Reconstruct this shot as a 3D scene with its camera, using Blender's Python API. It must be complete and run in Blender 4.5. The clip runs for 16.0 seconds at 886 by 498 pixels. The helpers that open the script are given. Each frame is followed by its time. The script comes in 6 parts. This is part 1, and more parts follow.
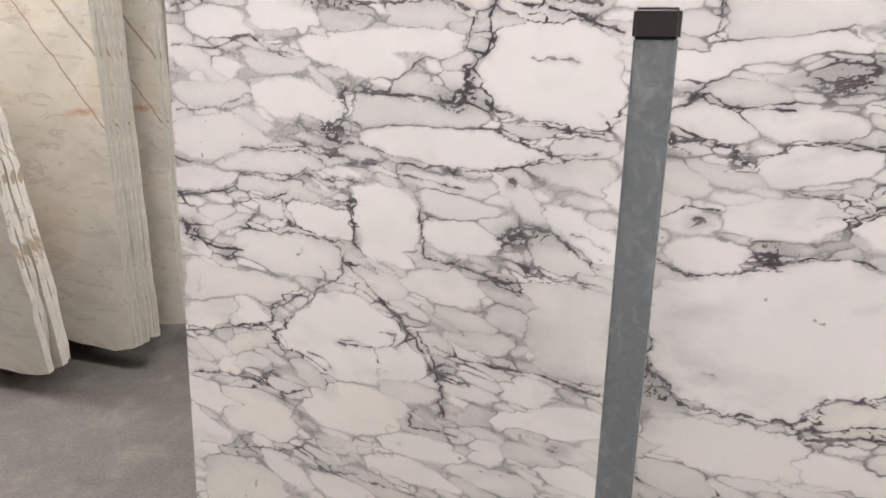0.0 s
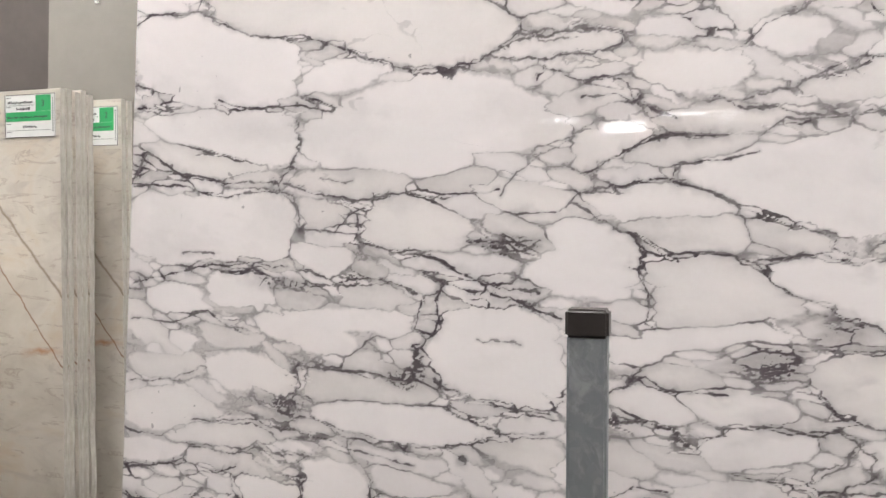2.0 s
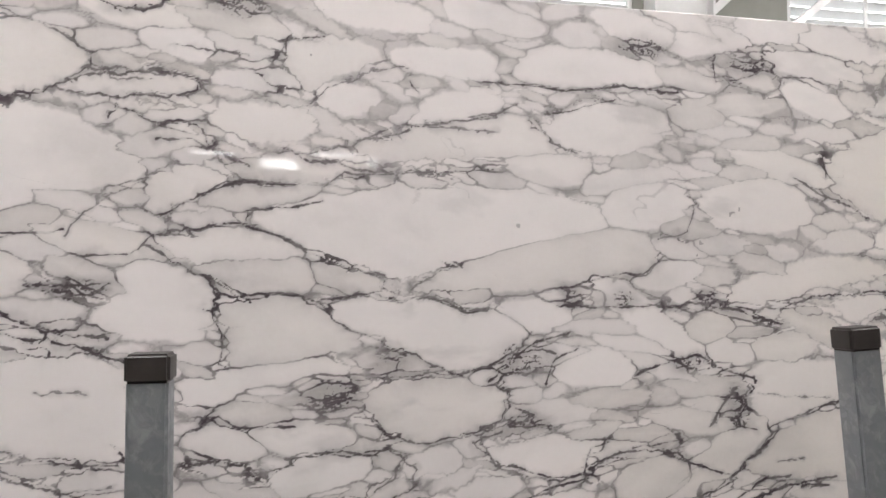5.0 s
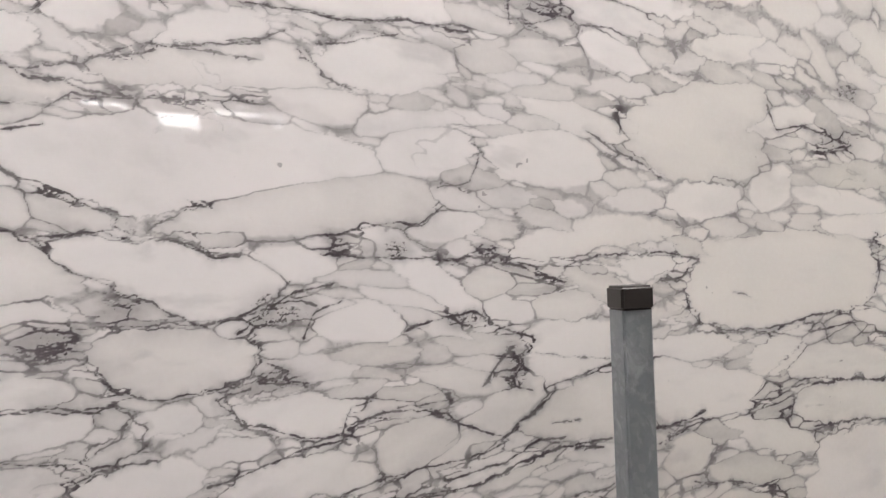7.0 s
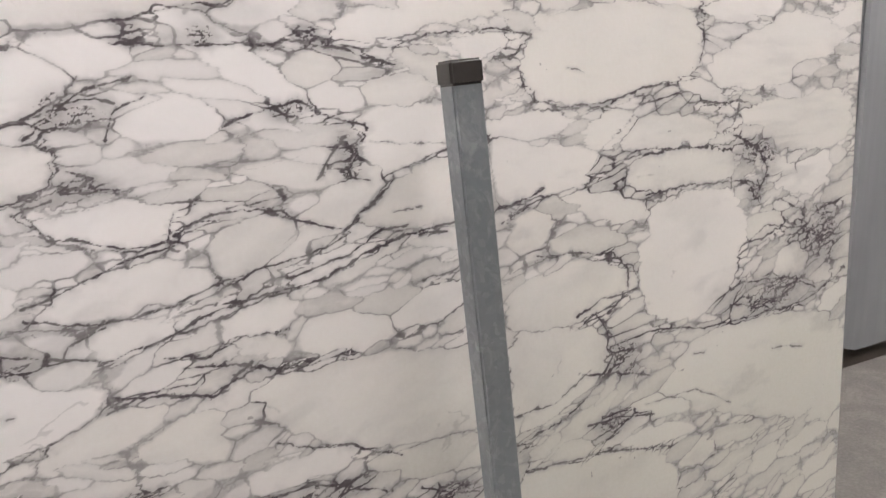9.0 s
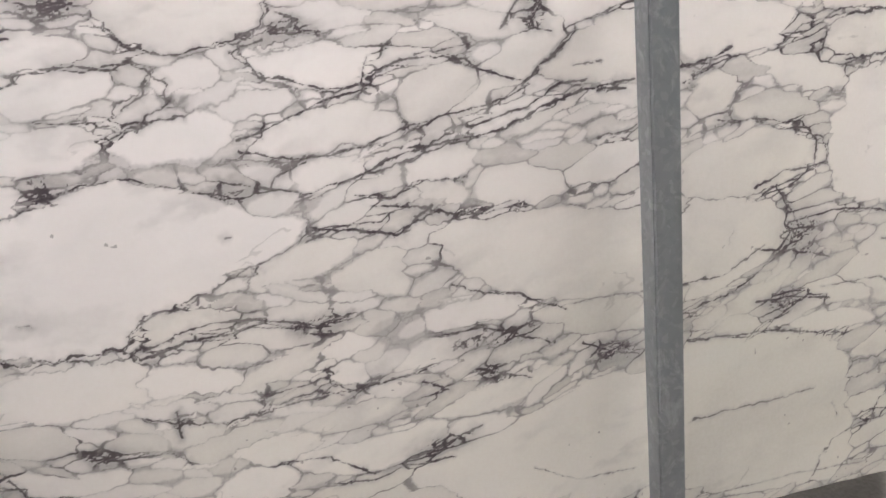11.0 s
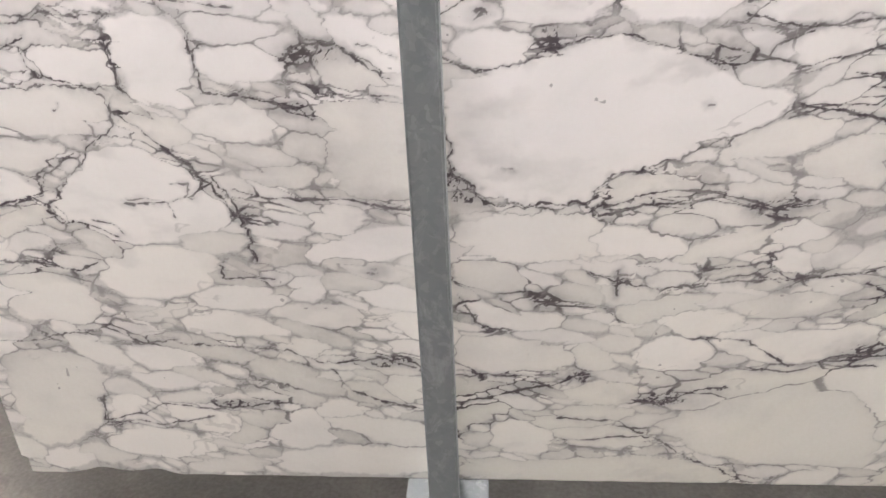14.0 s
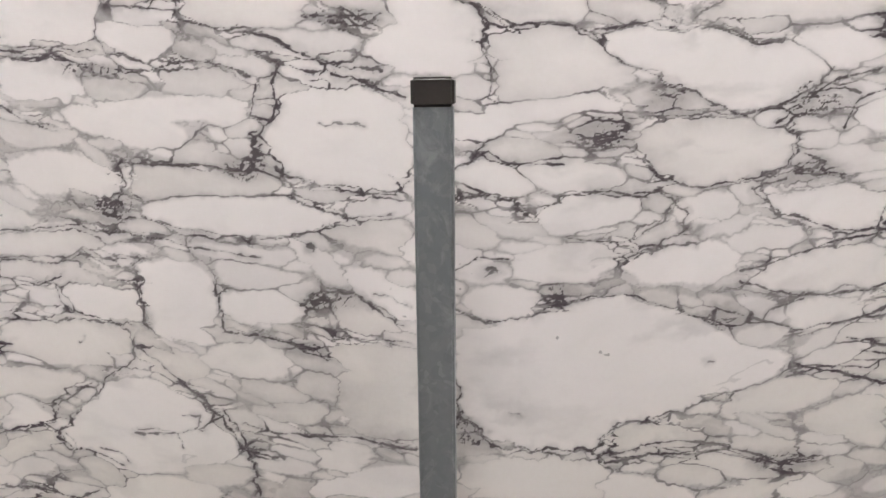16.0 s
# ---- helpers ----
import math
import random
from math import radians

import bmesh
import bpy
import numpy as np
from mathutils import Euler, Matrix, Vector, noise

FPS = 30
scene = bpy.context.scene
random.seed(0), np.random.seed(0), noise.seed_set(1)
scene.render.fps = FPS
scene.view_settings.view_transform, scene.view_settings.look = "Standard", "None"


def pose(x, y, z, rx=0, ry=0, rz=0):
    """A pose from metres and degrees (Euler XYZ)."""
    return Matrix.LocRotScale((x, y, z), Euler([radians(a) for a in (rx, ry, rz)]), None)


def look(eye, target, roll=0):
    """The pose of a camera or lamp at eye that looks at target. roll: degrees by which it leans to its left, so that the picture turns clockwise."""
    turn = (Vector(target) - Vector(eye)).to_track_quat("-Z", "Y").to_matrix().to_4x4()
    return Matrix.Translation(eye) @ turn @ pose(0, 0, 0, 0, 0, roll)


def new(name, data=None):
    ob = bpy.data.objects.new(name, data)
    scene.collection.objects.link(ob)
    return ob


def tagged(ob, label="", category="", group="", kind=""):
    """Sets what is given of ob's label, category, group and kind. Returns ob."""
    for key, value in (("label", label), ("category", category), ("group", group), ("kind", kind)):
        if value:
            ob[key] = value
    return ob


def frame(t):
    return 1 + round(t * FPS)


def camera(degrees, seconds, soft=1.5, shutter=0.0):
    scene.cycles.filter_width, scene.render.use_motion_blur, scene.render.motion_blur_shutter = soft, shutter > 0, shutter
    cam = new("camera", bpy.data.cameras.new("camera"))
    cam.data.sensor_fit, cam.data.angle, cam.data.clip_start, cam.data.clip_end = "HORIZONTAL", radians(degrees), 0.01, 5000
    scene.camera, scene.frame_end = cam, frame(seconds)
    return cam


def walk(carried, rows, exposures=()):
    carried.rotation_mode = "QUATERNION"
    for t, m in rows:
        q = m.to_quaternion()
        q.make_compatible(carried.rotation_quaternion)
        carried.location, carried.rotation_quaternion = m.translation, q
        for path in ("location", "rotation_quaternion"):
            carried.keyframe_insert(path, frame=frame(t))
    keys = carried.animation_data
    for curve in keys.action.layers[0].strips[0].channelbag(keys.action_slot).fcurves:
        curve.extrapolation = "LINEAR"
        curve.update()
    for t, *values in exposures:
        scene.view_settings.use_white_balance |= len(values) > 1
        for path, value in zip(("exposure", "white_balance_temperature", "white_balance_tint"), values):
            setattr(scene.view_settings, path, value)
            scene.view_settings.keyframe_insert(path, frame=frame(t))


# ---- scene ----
cam = camera(64.43, 16.0)
PATH = [
    (0, (0.996, -1.154, 1.343), (0.589, 0.026, 0.981), 1.39),
    (0.5, (1.029, -1.149, 1.414), (0.571, 0.038, 1.148), 0.27),
    (1, (1.028, -1.149, 1.447), (0.596, 0.069, 1.314), 1.24),
    (1.5, (1.027, -1.150, 1.464), (0.595, 0.075, 1.403), 1.18),
    (2, (1.034, -1.152, 1.490), (0.653, 0.091, 1.482), 0.86),
    (2.5, (1.045, -1.154, 1.495), (0.708, 0.101, 1.542), 0.37),
    (3, (1.058, -1.148, 1.505), (0.778, 0.120, 1.571), 1.15),
    (3.5, (1.072, -1.152, 1.499), (0.915, 0.134, 1.601), 1.33),
    (4, (1.091, -1.176, 1.499), (1.060, 0.121, 1.588), 0.73),
    (4.5, (1.121, -1.194, 1.492), (1.233, 0.098, 1.587), 0.19),
    (4.7, (1.140, -1.192, 1.505), (1.303, 0.096, 1.580), 0.14),
    (6.8, (1.439, -1.149, 1.471), (1.812, 0.096, 1.509), 1.85),
    (7, (1.459, -1.146, 1.468), (1.835, 0.098, 1.479), 2.09),
    (7.5, (1.504, -1.137, 1.442), (1.961, 0.078, 1.366), 0.27),
    (8, (1.526, -1.134, 1.416), (2.017, 0.062, 1.281), -1.57),
    (8.5, (1.540, -1.135, 1.380), (2.096, 0.025, 1.194), -2.57),
    (8.7, (1.547, -1.133, 1.374), (2.122, 0.012, 1.153), -2.78),
    (10.8, (1.496, -1.166, 1.265), (1.873, 0.003, 0.840), -2.10),
    (11, (1.464, -1.165, 1.267), (1.777, 0.027, 0.854), -2.82),
    (11.5, (1.390, -1.152, 1.275), (1.641, 0.038, 0.817), -1.67),
    (12, (1.320, -1.142, 1.269), (1.495, 0.053, 0.790), -2.17),
    (12.5, (1.229, -1.124, 1.261), (1.365, 0.064, 0.751), -1.44),
    (13, (1.159, -1.123, 1.251), (1.189, 0.058, 0.709), -2.59),
    (13.5, (1.092, -1.138, 1.246), (1.062, 0.040, 0.696), -2.13),
    (14, (1.036, -1.139, 1.240), (0.953, 0.023, 0.663), -2.01),
    (14.5, (0.995, -1.134, 1.233), (0.897, 0.031, 0.665), -1.42),
    (15, (0.990, -1.133, 1.267), (0.865, 0.071, 0.794), -1.09),
    (15.5, (1.002, -1.139, 1.320), (0.910, 0.105, 0.955), -0.63),
    (16, (1.016, -1.137, 1.384), (0.936, 0.127, 1.093), -0.01),
]
walk(cam, [(t, look(eye, target, roll)) for t, eye, target, roll in PATH],
     [(0.0, 0.27), (0.5, 0.15), (2.0, 0.00), (3.0, -0.07), (4.5, -0.27), (7.0, -0.14), (8.7, 0.05), (11.0, 0.26), (13.5, 0.30), (14.5, 0.46), (15.0, 0.29), (15.5, 0.20), (16.0, 0.06)])

# ---- world and light ----
world = bpy.data.worlds.new("world")
scene.world = world
world.use_nodes = True
wn = world.node_tree.nodes
wn["Background"].inputs[0].default_value = (0.80, 0.86, 1.0, 1)
wn["Background"].inputs[1].default_value = 0.30

SLAB_W, SLAB_H, SLAB_T = 3.351, 1.907, 0.020
LEAN = 1.5
# the rack plane: x along the slab, z up its face, y away from the viewer
RACK = pose(0, 0, 0.12, -LEAN, 0, 0)
ROOM_X0, ROOM_X1, ROOM_Y0, ROOM_Y1, ROOM_Z = -9.0, 13.0, -19.0, 5.0, 5.4


# ---- materials ----
def material(name):
    m = bpy.data.materials.new(name)
    m.use_nodes = True
    nt = m.node_tree
    return m, nt, nt.nodes["Principled BSDF"]


def node(nt, kind, **values):
    n = nt.nodes.new(kind)
    for key, value in values.items():
        n.inputs[key].default_value = value
    return n


def link(nt, a, b):
    nt.links.new(a, b)


def ramp(nt, source, stops):
    r = nt.nodes.new("ShaderNodeValToRGB")
    el = r.color_ramp.elements
    while len(el) < len(stops):
        el.new(0.5)
    for e, (at, c) in zip(el, stops):
        e.position, e.color = at, (*c, 1)
    link(nt, source, r.inputs[0])
    return r.outputs[0]


def mix(nt, fac, a, b, mode="MIX"):
    n = nt.nodes.new("ShaderNodeMix")
    n.data_type, n.blend_type = "RGBA", mode
    for sock, v in ((n.inputs[0], fac), (n.inputs[6], a), (n.inputs[7], b)):
        if isinstance(v, bpy.types.NodeSocket):
            link(nt, v, sock)
        elif isinstance(v, (int, float)):
            sock.default_value = v
        else:
            sock.default_value = (*v, 1)
    return n.outputs[2]


def tex(nt, scale, detail=4.0, rough=0.55, stretch=(1, 1, 1), warp=0.0):
    tc = nt.nodes.new("ShaderNodeTexCoord")
    mp = nt.nodes.new("ShaderNodeMapping")
    mp.inputs["Scale"].default_value = stretch
    link(nt, tc.outputs["Object"], mp.inputs[0])
    n = node(nt, "ShaderNodeTexNoise", Scale=scale, Detail=detail, Roughness=rough, Distortion=warp)
    link(nt, mp.outputs[0], n.inputs["Vector"])
    return n.outputs["Fac"]


def bump(nt, bsdf, height, strength, distance):
    b = node(nt, "ShaderNodeBump", Strength=strength, Distance=distance)
    link(nt, height, b.inputs["Height"])
    link(nt, b.outputs[0], bsdf.inputs["Normal"])


def mat_plain(name, a, b, scale, rough=0.6, metal=0.0, relief=0.15, dist=0.002, stretch=(1, 1, 1)):
    m, nt, bs = material(name)
    big = tex(nt, scale, 5, 0.6, stretch)
    fine = tex(nt, scale * 9, 3, 0.6, stretch)
    col = ramp(nt, big, ((0.3, a), (0.7, b)))
    col = mix(nt, 0.25, col, ramp(nt, fine, ((0.3, a), (0.7, b))))
    link(nt, col, bs.inputs["Base Color"])
    bs.inputs["Roughness"].default_value, bs.inputs["Metallic"].default_value = rough, metal
    bump(nt, bs, fine, relief, dist)
    return m


def mat_breccia():
    """Polished white marble: the slab's colour field carries vein, haze, and a tint with some painted shade."""
    m, nt, bs = material("white_breccia_marble")
    at = nt.nodes.new("ShaderNodeAttribute")
    at.attribute_name = "stone"
    sep = nt.nodes.new("ShaderNodeSeparateColor")
    link(nt, at.outputs["Color"], sep.inputs[0])
    vein, haze, tint = sep.outputs
    cloud = tex(nt, 5.0, 6, 0.6, (1, 1, 1.6), 0.6)
    grain = tex(nt, 120.0, 3, 0.6)
    # high tint is creamy stone, and also the shade painted low on the slab
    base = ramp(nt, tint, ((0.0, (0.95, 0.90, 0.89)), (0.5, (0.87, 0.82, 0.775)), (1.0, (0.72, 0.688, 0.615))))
    base = mix(nt, ramp(nt, cloud, ((0.35, (0, 0, 0)), (0.75, (0.22, 0.22, 0.22)))), base, (0.66, 0.66, 0.65))
    base = mix(nt, haze, base, (0.365, 0.345, 0.345))
    fray = tex(nt, 150.0, 3, 0.65, (0.7, 1, 1), 0.4)
    less = nt.nodes.new("ShaderNodeMath")
    less.operation = "MULTIPLY"
    link(nt, vein, less.inputs[0])
    less.inputs[1].default_value = 0.85
    add = nt.nodes.new("ShaderNodeMath")
    add.operation = "MULTIPLY_ADD"
    link(nt, fray, add.inputs[0])
    add.inputs[1].default_value = 0.33
    link(nt, less.outputs[0], add.inputs[2])
    torn = ramp(nt, add.outputs[0], ((0.66, (0, 0, 0)), (0.755, (0.30, 0.30, 0.30)), (0.84, (0.92, 0.92, 0.92)), (0.94, (1, 1, 1))))
    deep = nt.nodes.new("ShaderNodeMath")
    deep.operation = "MULTIPLY"
    link(nt, torn, deep.inputs[0])
    link(nt, at.outputs["Alpha"], deep.inputs[1])
    torn = deep.outputs[0]
    tone = mix(nt, ramp(nt, cloud, ((0.4, (0, 0, 0)), (0.6, (1, 1, 1)))), (0.060, 0.045, 0.055), (0.084, 0.070, 0.072))
    base = mix(nt, torn, base, tone)
    base = mix(nt, 0.06, base, ramp(nt, grain, ((0.3, (0, 0, 0)), (0.7, (1, 1, 1)))), "OVERLAY")
    link(nt, base, bs.inputs["Base Color"])
    bs.inputs["Roughness"].default_value = 0.03
    bs.inputs["IOR"].default_value = 1.5
    return m


def mat_cream():
    """Honed cream onyx-like stone with rusty hairlines and grey clouds."""
    m, nt, bs = material("cream_stone")
    big = tex(nt, 2.2, 6, 0.62, (1, 1, 1.5), 0.8)
    spots = tex(nt, 4.0, 5, 0.6, (1, 1, 2.2), 1.2)
    base = ramp(nt, big, ((0.3, (0.47, 0.435, 0.375)), (0.52, (0.60, 0.56, 0.495)), (0.74, (0.54, 0.44, 0.32))))
    base = mix(nt, ramp(nt, spots, ((0.54, (0, 0, 0)), (0.70, (0.7, 0.7, 0.7)))), base, (0.42, 0.38, 0.34))
    wisp = tex(nt, 6.0, 6, 0.7, (0.6, 1, 2.6), 1.5)
    base = mix(nt, ramp(nt, wisp, ((0.57, (0, 0, 0)), (0.60, (0.7, 0.7, 0.7)), (0.65, (0, 0, 0)))), base, (0.36, 0.30, 0.25))
    tc = nt.nodes.new("ShaderNodeTexCoord")
    xyz = nt.nodes.new("ShaderNodeSeparateXYZ")
    link(nt, tc.outputs["Object"], xyz.inputs[0])
    shake = tex(nt, 14.0, 4, 0.6)

    def op(kind, a, b):
        n = nt.nodes.new("ShaderNodeMath")
        n.operation = kind
        for s, v in zip(n.inputs, (a, b)):
            if isinstance(v, (int, float)):
                s.default_value = v
            else:
                link(nt, v, s)
        return n.outputs[0]

    # two hairlines that fall towards the sawn end, a rusty streak where one crosses
    for rise, height, width, tone, power in ((1.25, 0.92, 0.008, (0.22, 0.10, 0.04), 1.0), (1.12, 1.185, 0.013, (0.22, 0.16, 0.11), 0.95), (-0.10, 0.985, 0.016, (0.42, 0.18, 0.06), 0.85)):
        line = op("ADD", xyz.outputs[2], op("MULTIPLY", xyz.outputs[0], rise))
        line = op("ABSOLUTE", op("SUBTRACT", op("ADD", line, op("MULTIPLY", op("SUBTRACT", shake, 0.5), 0.05)), height), 0)
        mask = op("MULTIPLY", op("SUBTRACT", 1.0, op("MINIMUM", op("DIVIDE", line, width), 1.0)), power)
        if rise < 0:
            reach = op("SUBTRACT", 1.0, op("MINIMUM", op("DIVIDE", op("ABSOLUTE", op("ADD", xyz.outputs[0], 0.10), 0), 0.11), 1.0))
            mask = op("MULTIPLY", mask, reach)
        base = mix(nt, mask, base, tone)
    link(nt, base, bs.inputs["Base Color"])
    bs.inputs["Roughness"].default_value = 0.28
    bump(nt, bs, spots, 0.08, 0.002)
    return m


def mat_sawn():
    """Sawn slab edge, greyish with vertical drip marks."""
    m, nt, bs = material("sawn_edge")
    a = tex(nt, 14.0, 4, 0.6, (1, 1, 0.12))
    b = tex(nt, 60.0, 3, 0.6, (1, 1, 0.4))
    col = ramp(nt, a, ((0.3, (0.28, 0.26, 0.22)), (0.7, (0.48, 0.455, 0.40))))
    col = mix(nt, 0.3, col, ramp(nt, b, ((0.3, (0.23, 0.22, 0.185)), (0.7, (0.57, 0.55, 0.485)))))
    link(nt, col, bs.inputs["Base Color"])
    bs.inputs["Roughness"].default_value = 0.6
    bump(nt, bs, b, 0.4, 0.002)
    return m


def mat_galvanised():
    m, nt, bs = material("galvanised_steel")
    tc = nt.nodes.new("ShaderNodeTexCoord")
    vo = node(nt, "ShaderNodeTexVoronoi", Scale=85.0, Randomness=1.0)
    wob = node(nt, "ShaderNodeTexNoise", Scale=18.0, Detail=3.0)
    link(nt, tc.outputs["Object"], wob.inputs["Vector"])
    va = nt.nodes.new("ShaderNodeVectorMath")
    va.operation = "MULTIPLY_ADD"
    link(nt, wob.outputs["Color"], va.inputs[0])
    va.inputs[1].default_value = (0.05, 0.05, 0.05)
    link(nt, tc.outputs["Object"], va.inputs[2])
    link(nt, va.outputs[0], vo.inputs["Vector"])
    sp = nt.nodes.new("ShaderNodeSeparateColor")
    link(nt, vo.outputs["Color"], sp.inputs[0])
    soft = tex(nt, 5.0, 4, 0.6, (1, 1, 0.35))
    col = ramp(nt, sp.outputs[0], ((0.0, (0.232, 0.241, 0.252)), (0.8, (0.255, 0.266, 0.278)), (1.0, (0.30, 0.31, 0.32))))
    col = mix(nt, ramp(nt, soft, ((0.35, (0, 0, 0)), (0.7, (0.6, 0.6, 0.6)))), col, (0.185, 0.205, 0.225))
    smear = tex(nt, 22.0, 5, 0.7, (1, 1, 0.6), 1.0)
    col = mix(nt, ramp(nt, smear, ((0.52, (0, 0, 0)), (0.68, (0.8, 0.8, 0.8)))), col, (0.36, 0.37, 0.385))
    link(nt, col, bs.inputs["Base Color"])
    bs.inputs["Metallic"].default_value = 0.45
    rr = ramp(nt, sp.outputs[1], ((0.0, (0.42, 0.42, 0.42)), (1.0, (0.58, 0.58, 0.58))))
    link(nt, rr, bs.inputs["Roughness"])
    bump(nt, bs, soft, 0.05, 0.002)
    return m


def mat_floor():
    m, nt, bs = material("concrete_floor")
    a = tex(nt, 1.1, 6, 0.65)
    b = tex(nt, 7.0, 6, 0.68, (1, 1, 1), 0.5)
    c = tex(nt, 90.0, 3, 0.6)
    col = ramp(nt, a, ((0.3, (0.060, 0.049, 0.041)), (0.7, (0.102, 0.086, 0.074))))
    col = mix(nt, 0.62, col, ramp(nt, b, ((0.3, (0.045, 0.042, 0.04)), (0.5, (0.083, 0.073, 0.065)), (0.7, (0.165, 0.147, 0.132)))))
    stain = tex(nt, 2.6, 6, 0.7, (1, 1, 1), 1.6)
    col = mix(nt, ramp(nt, stain, ((0.50, (0, 0, 0)), (0.62, (0.5, 0.5, 0.5)), (0.7, (0.7, 0.7, 0.7)))), col, (0.055, 0.046, 0.039))
    col = mix(nt, 0.12, col, ramp(nt, c, ((0.3, (0.05, 0.05, 0.05)), (0.7, (0.4, 0.4, 0.38)))))
    link(nt, col, bs.inputs["Base Color"])
    bs.inputs["Roughness"].default_value = 0.62
    bump(nt, bs, c, 0.25, 0.002)
    return m


def mat_raw_edge():
    """Broken cream edge, rusty in the hollows."""
    m, nt, bs = material("raw_stone_edge")
    a = tex(nt, 9.0, 5, 0.65, (1, 1, 0.35))
    b = tex(nt, 11.0, 5, 0.7, (1, 1, 0.6), 1.5)
    c = tex(nt, 70.0, 3, 0.6)
    col = ramp(nt, a, ((0.3, (0.52, 0.485, 0.43)), (0.7, (0.78, 0.75, 0.69))))
    col = mix(nt, ramp(nt, b, ((0.53, (0, 0, 0)), (0.60, (0.8, 0.8, 0.8)))), col, (0.27, 0.19, 0.11))
    link(nt, col, bs.inputs["Base Color"])
    bs.inputs["Roughness"].default_value = 0.7
    bump(nt, bs, c, 0.5, 0.003)
    return m


def mat_glow(name, colour, strength):
    m, nt, bs = material(name)
    bs.inputs["Base Color"].default_value = (0.8, 0.8, 0.8, 1)
    bs.inputs["Emission Color"].default_value = (*colour, 1)
    bs.inputs["Emission Strength"].default_value = strength
    return m


BRECCIA, CREAM, SAWN, ZINC, CONCRETE = mat_breccia(), mat_cream(), mat_sawn(), mat_galvanised(), mat_floor()
RUBBER = mat_plain("black_plastic", (0.022, 0.018, 0.016), (0.034, 0.028, 0.025), 30, 0.42, 0, 0.1, 0.0006)
WALL = mat_plain("beige_wall_panel", (0.165, 0.154, 0.130), (0.20, 0.187, 0.16), 1.2, 0.7)
DARKWALL = mat_plain("dark_brown_cladding", (0.062, 0.052, 0.045), (0.085, 0.071, 0.062), 1.5, 0.7)
CEILING = mat_plain("ceiling_sheet", (0.46, 0.45, 0.42), (0.54, 0.53, 0.50), 0.8, 0.7)
# bearer timber, coloured dark to stand in for the shadow beneath the stacks
TIMBER = mat_plain("shade_dark_timber", (0.05, 0.04, 0.032), (0.09, 0.072, 0.055), 3, 0.8, 0, 0.4, 0.004, (0.2, 1, 1))
GREYSTONE = mat_plain("grey_sawn_stone", (0.16, 0.16, 0.17), (0.23, 0.23, 0.24), 2.5, 0.5, 0, 0.25, 0.002, (1, 1, 0.15))
GREYWALL = mat_plain("grey_green_cladding", (0.20, 0.20, 0.175), (0.25, 0.25, 0.22), 1.5, 0.6)
DAYLIGHT = mat_glow("daylight", (0.93, 0.97, 1.0), 4.0)
RAWEDGE = mat_raw_edge()
PAPER = mat_plain("label_paper", (0.76, 0.76, 0.74), (0.82, 0.82, 0.80), 20, 0.5)
GREEN = mat_plain("label_green", (0.015, 0.28, 0.085), (0.02, 0.33, 0.105), 20, 0.5)
INK = mat_plain("label_ink", (0.025, 0.025, 0.03), (0.04, 0.04, 0.045), 20, 0.6)
TUBE = mat_glow("lamp_tube", (1.0, 0.960, 0.955), 48.0)
DIMTUBE = mat_glow("far_lamp_tube", (1.0, 0.98, 0.97), 15.0)
WHITESTEEL = mat_plain("white_lamp_steel", (0.7, 0.7, 0.69), (0.78, 0.78, 0.77), 4, 0.4)
STEEL = mat_plain("painted_steel_beam", (0.30, 0.295, 0.28), (0.36, 0.355, 0.34), 2, 0.6)


# ---- building helpers ----
def part(name, bm, mat, parent=None, label="", smooth=False):
    me = bpy.data.meshes.new(name)
    bm.normal_update()
    bm.to_mesh(me)
    bm.free()
    me.materials.append(mat)
    if smooth:
        for p in me.polygons:
            p.use_smooth = True
    ob = new(name, me)
    if parent:
        ob.parent = parent
    if label:
        ob["label"] = label
    return ob


def box(x0, y0, z0, x1, y1, z1, bevel=0.0, segments=2, bm=None):
    bm = bm or bmesh.new()
    made = bmesh.ops.create_cube(bm, size=1.0)["verts"]
    for v in made:
        v.co = Vector(((x0 + x1) / 2 + v.co.x * (x1 - x0), (y0 + y1) / 2 + v.co.y * (y1 - y0), (z0 + z1) / 2 + v.co.z * (z1 - z0)))
    if bevel:
        edges = list({e for v in made for e in v.link_edges})
        bmesh.ops.bevel(bm, geom=edges, offset=bevel, segments=segments, affect="EDGES", clamp_overlap=True)
    return bm


def thing(name, label, category, group="", m=None, kind=""):
    ob = tagged(new(name), label, category, group, kind)
    ob.empty_display_size = 0.1
    if m is not None:
        ob.matrix_basis = m
    return ob


# ---- the large structure ----
def structure(name, bm, mat, label):
    return tagged(part(name, bm, mat), label, "structure", kind="structure")


structure("floor", box(ROOM_X0, ROOM_Y0, -0.2, ROOM_X1, ROOM_Y1, 0.0), CONCRETE, "stained grey concrete warehouse floor")
structure("wall_partition", box(-3.97, 3.6, 0.0, -2.35, 3.72, 4.6), WALL, "plain beige partition panel behind the racks")
structure("wall_return", box(0.78, 3.78, 0.0, 0.9, 5.15, ROOM_Z), DARKWALL, "dark brown return of the wall")
structure("wall_recess", box(ROOM_X0, 4.2, 0.0, -3.3, 4.32, ROOM_Z), DARKWALL, "dark brown panel set behind the beige partition")
structure("wall_shaded", box(-2.35, 3.66, 0.0, 0.9, 3.78, ROOM_Z), DARKWALL, "dark brown wall beside the beige partition")
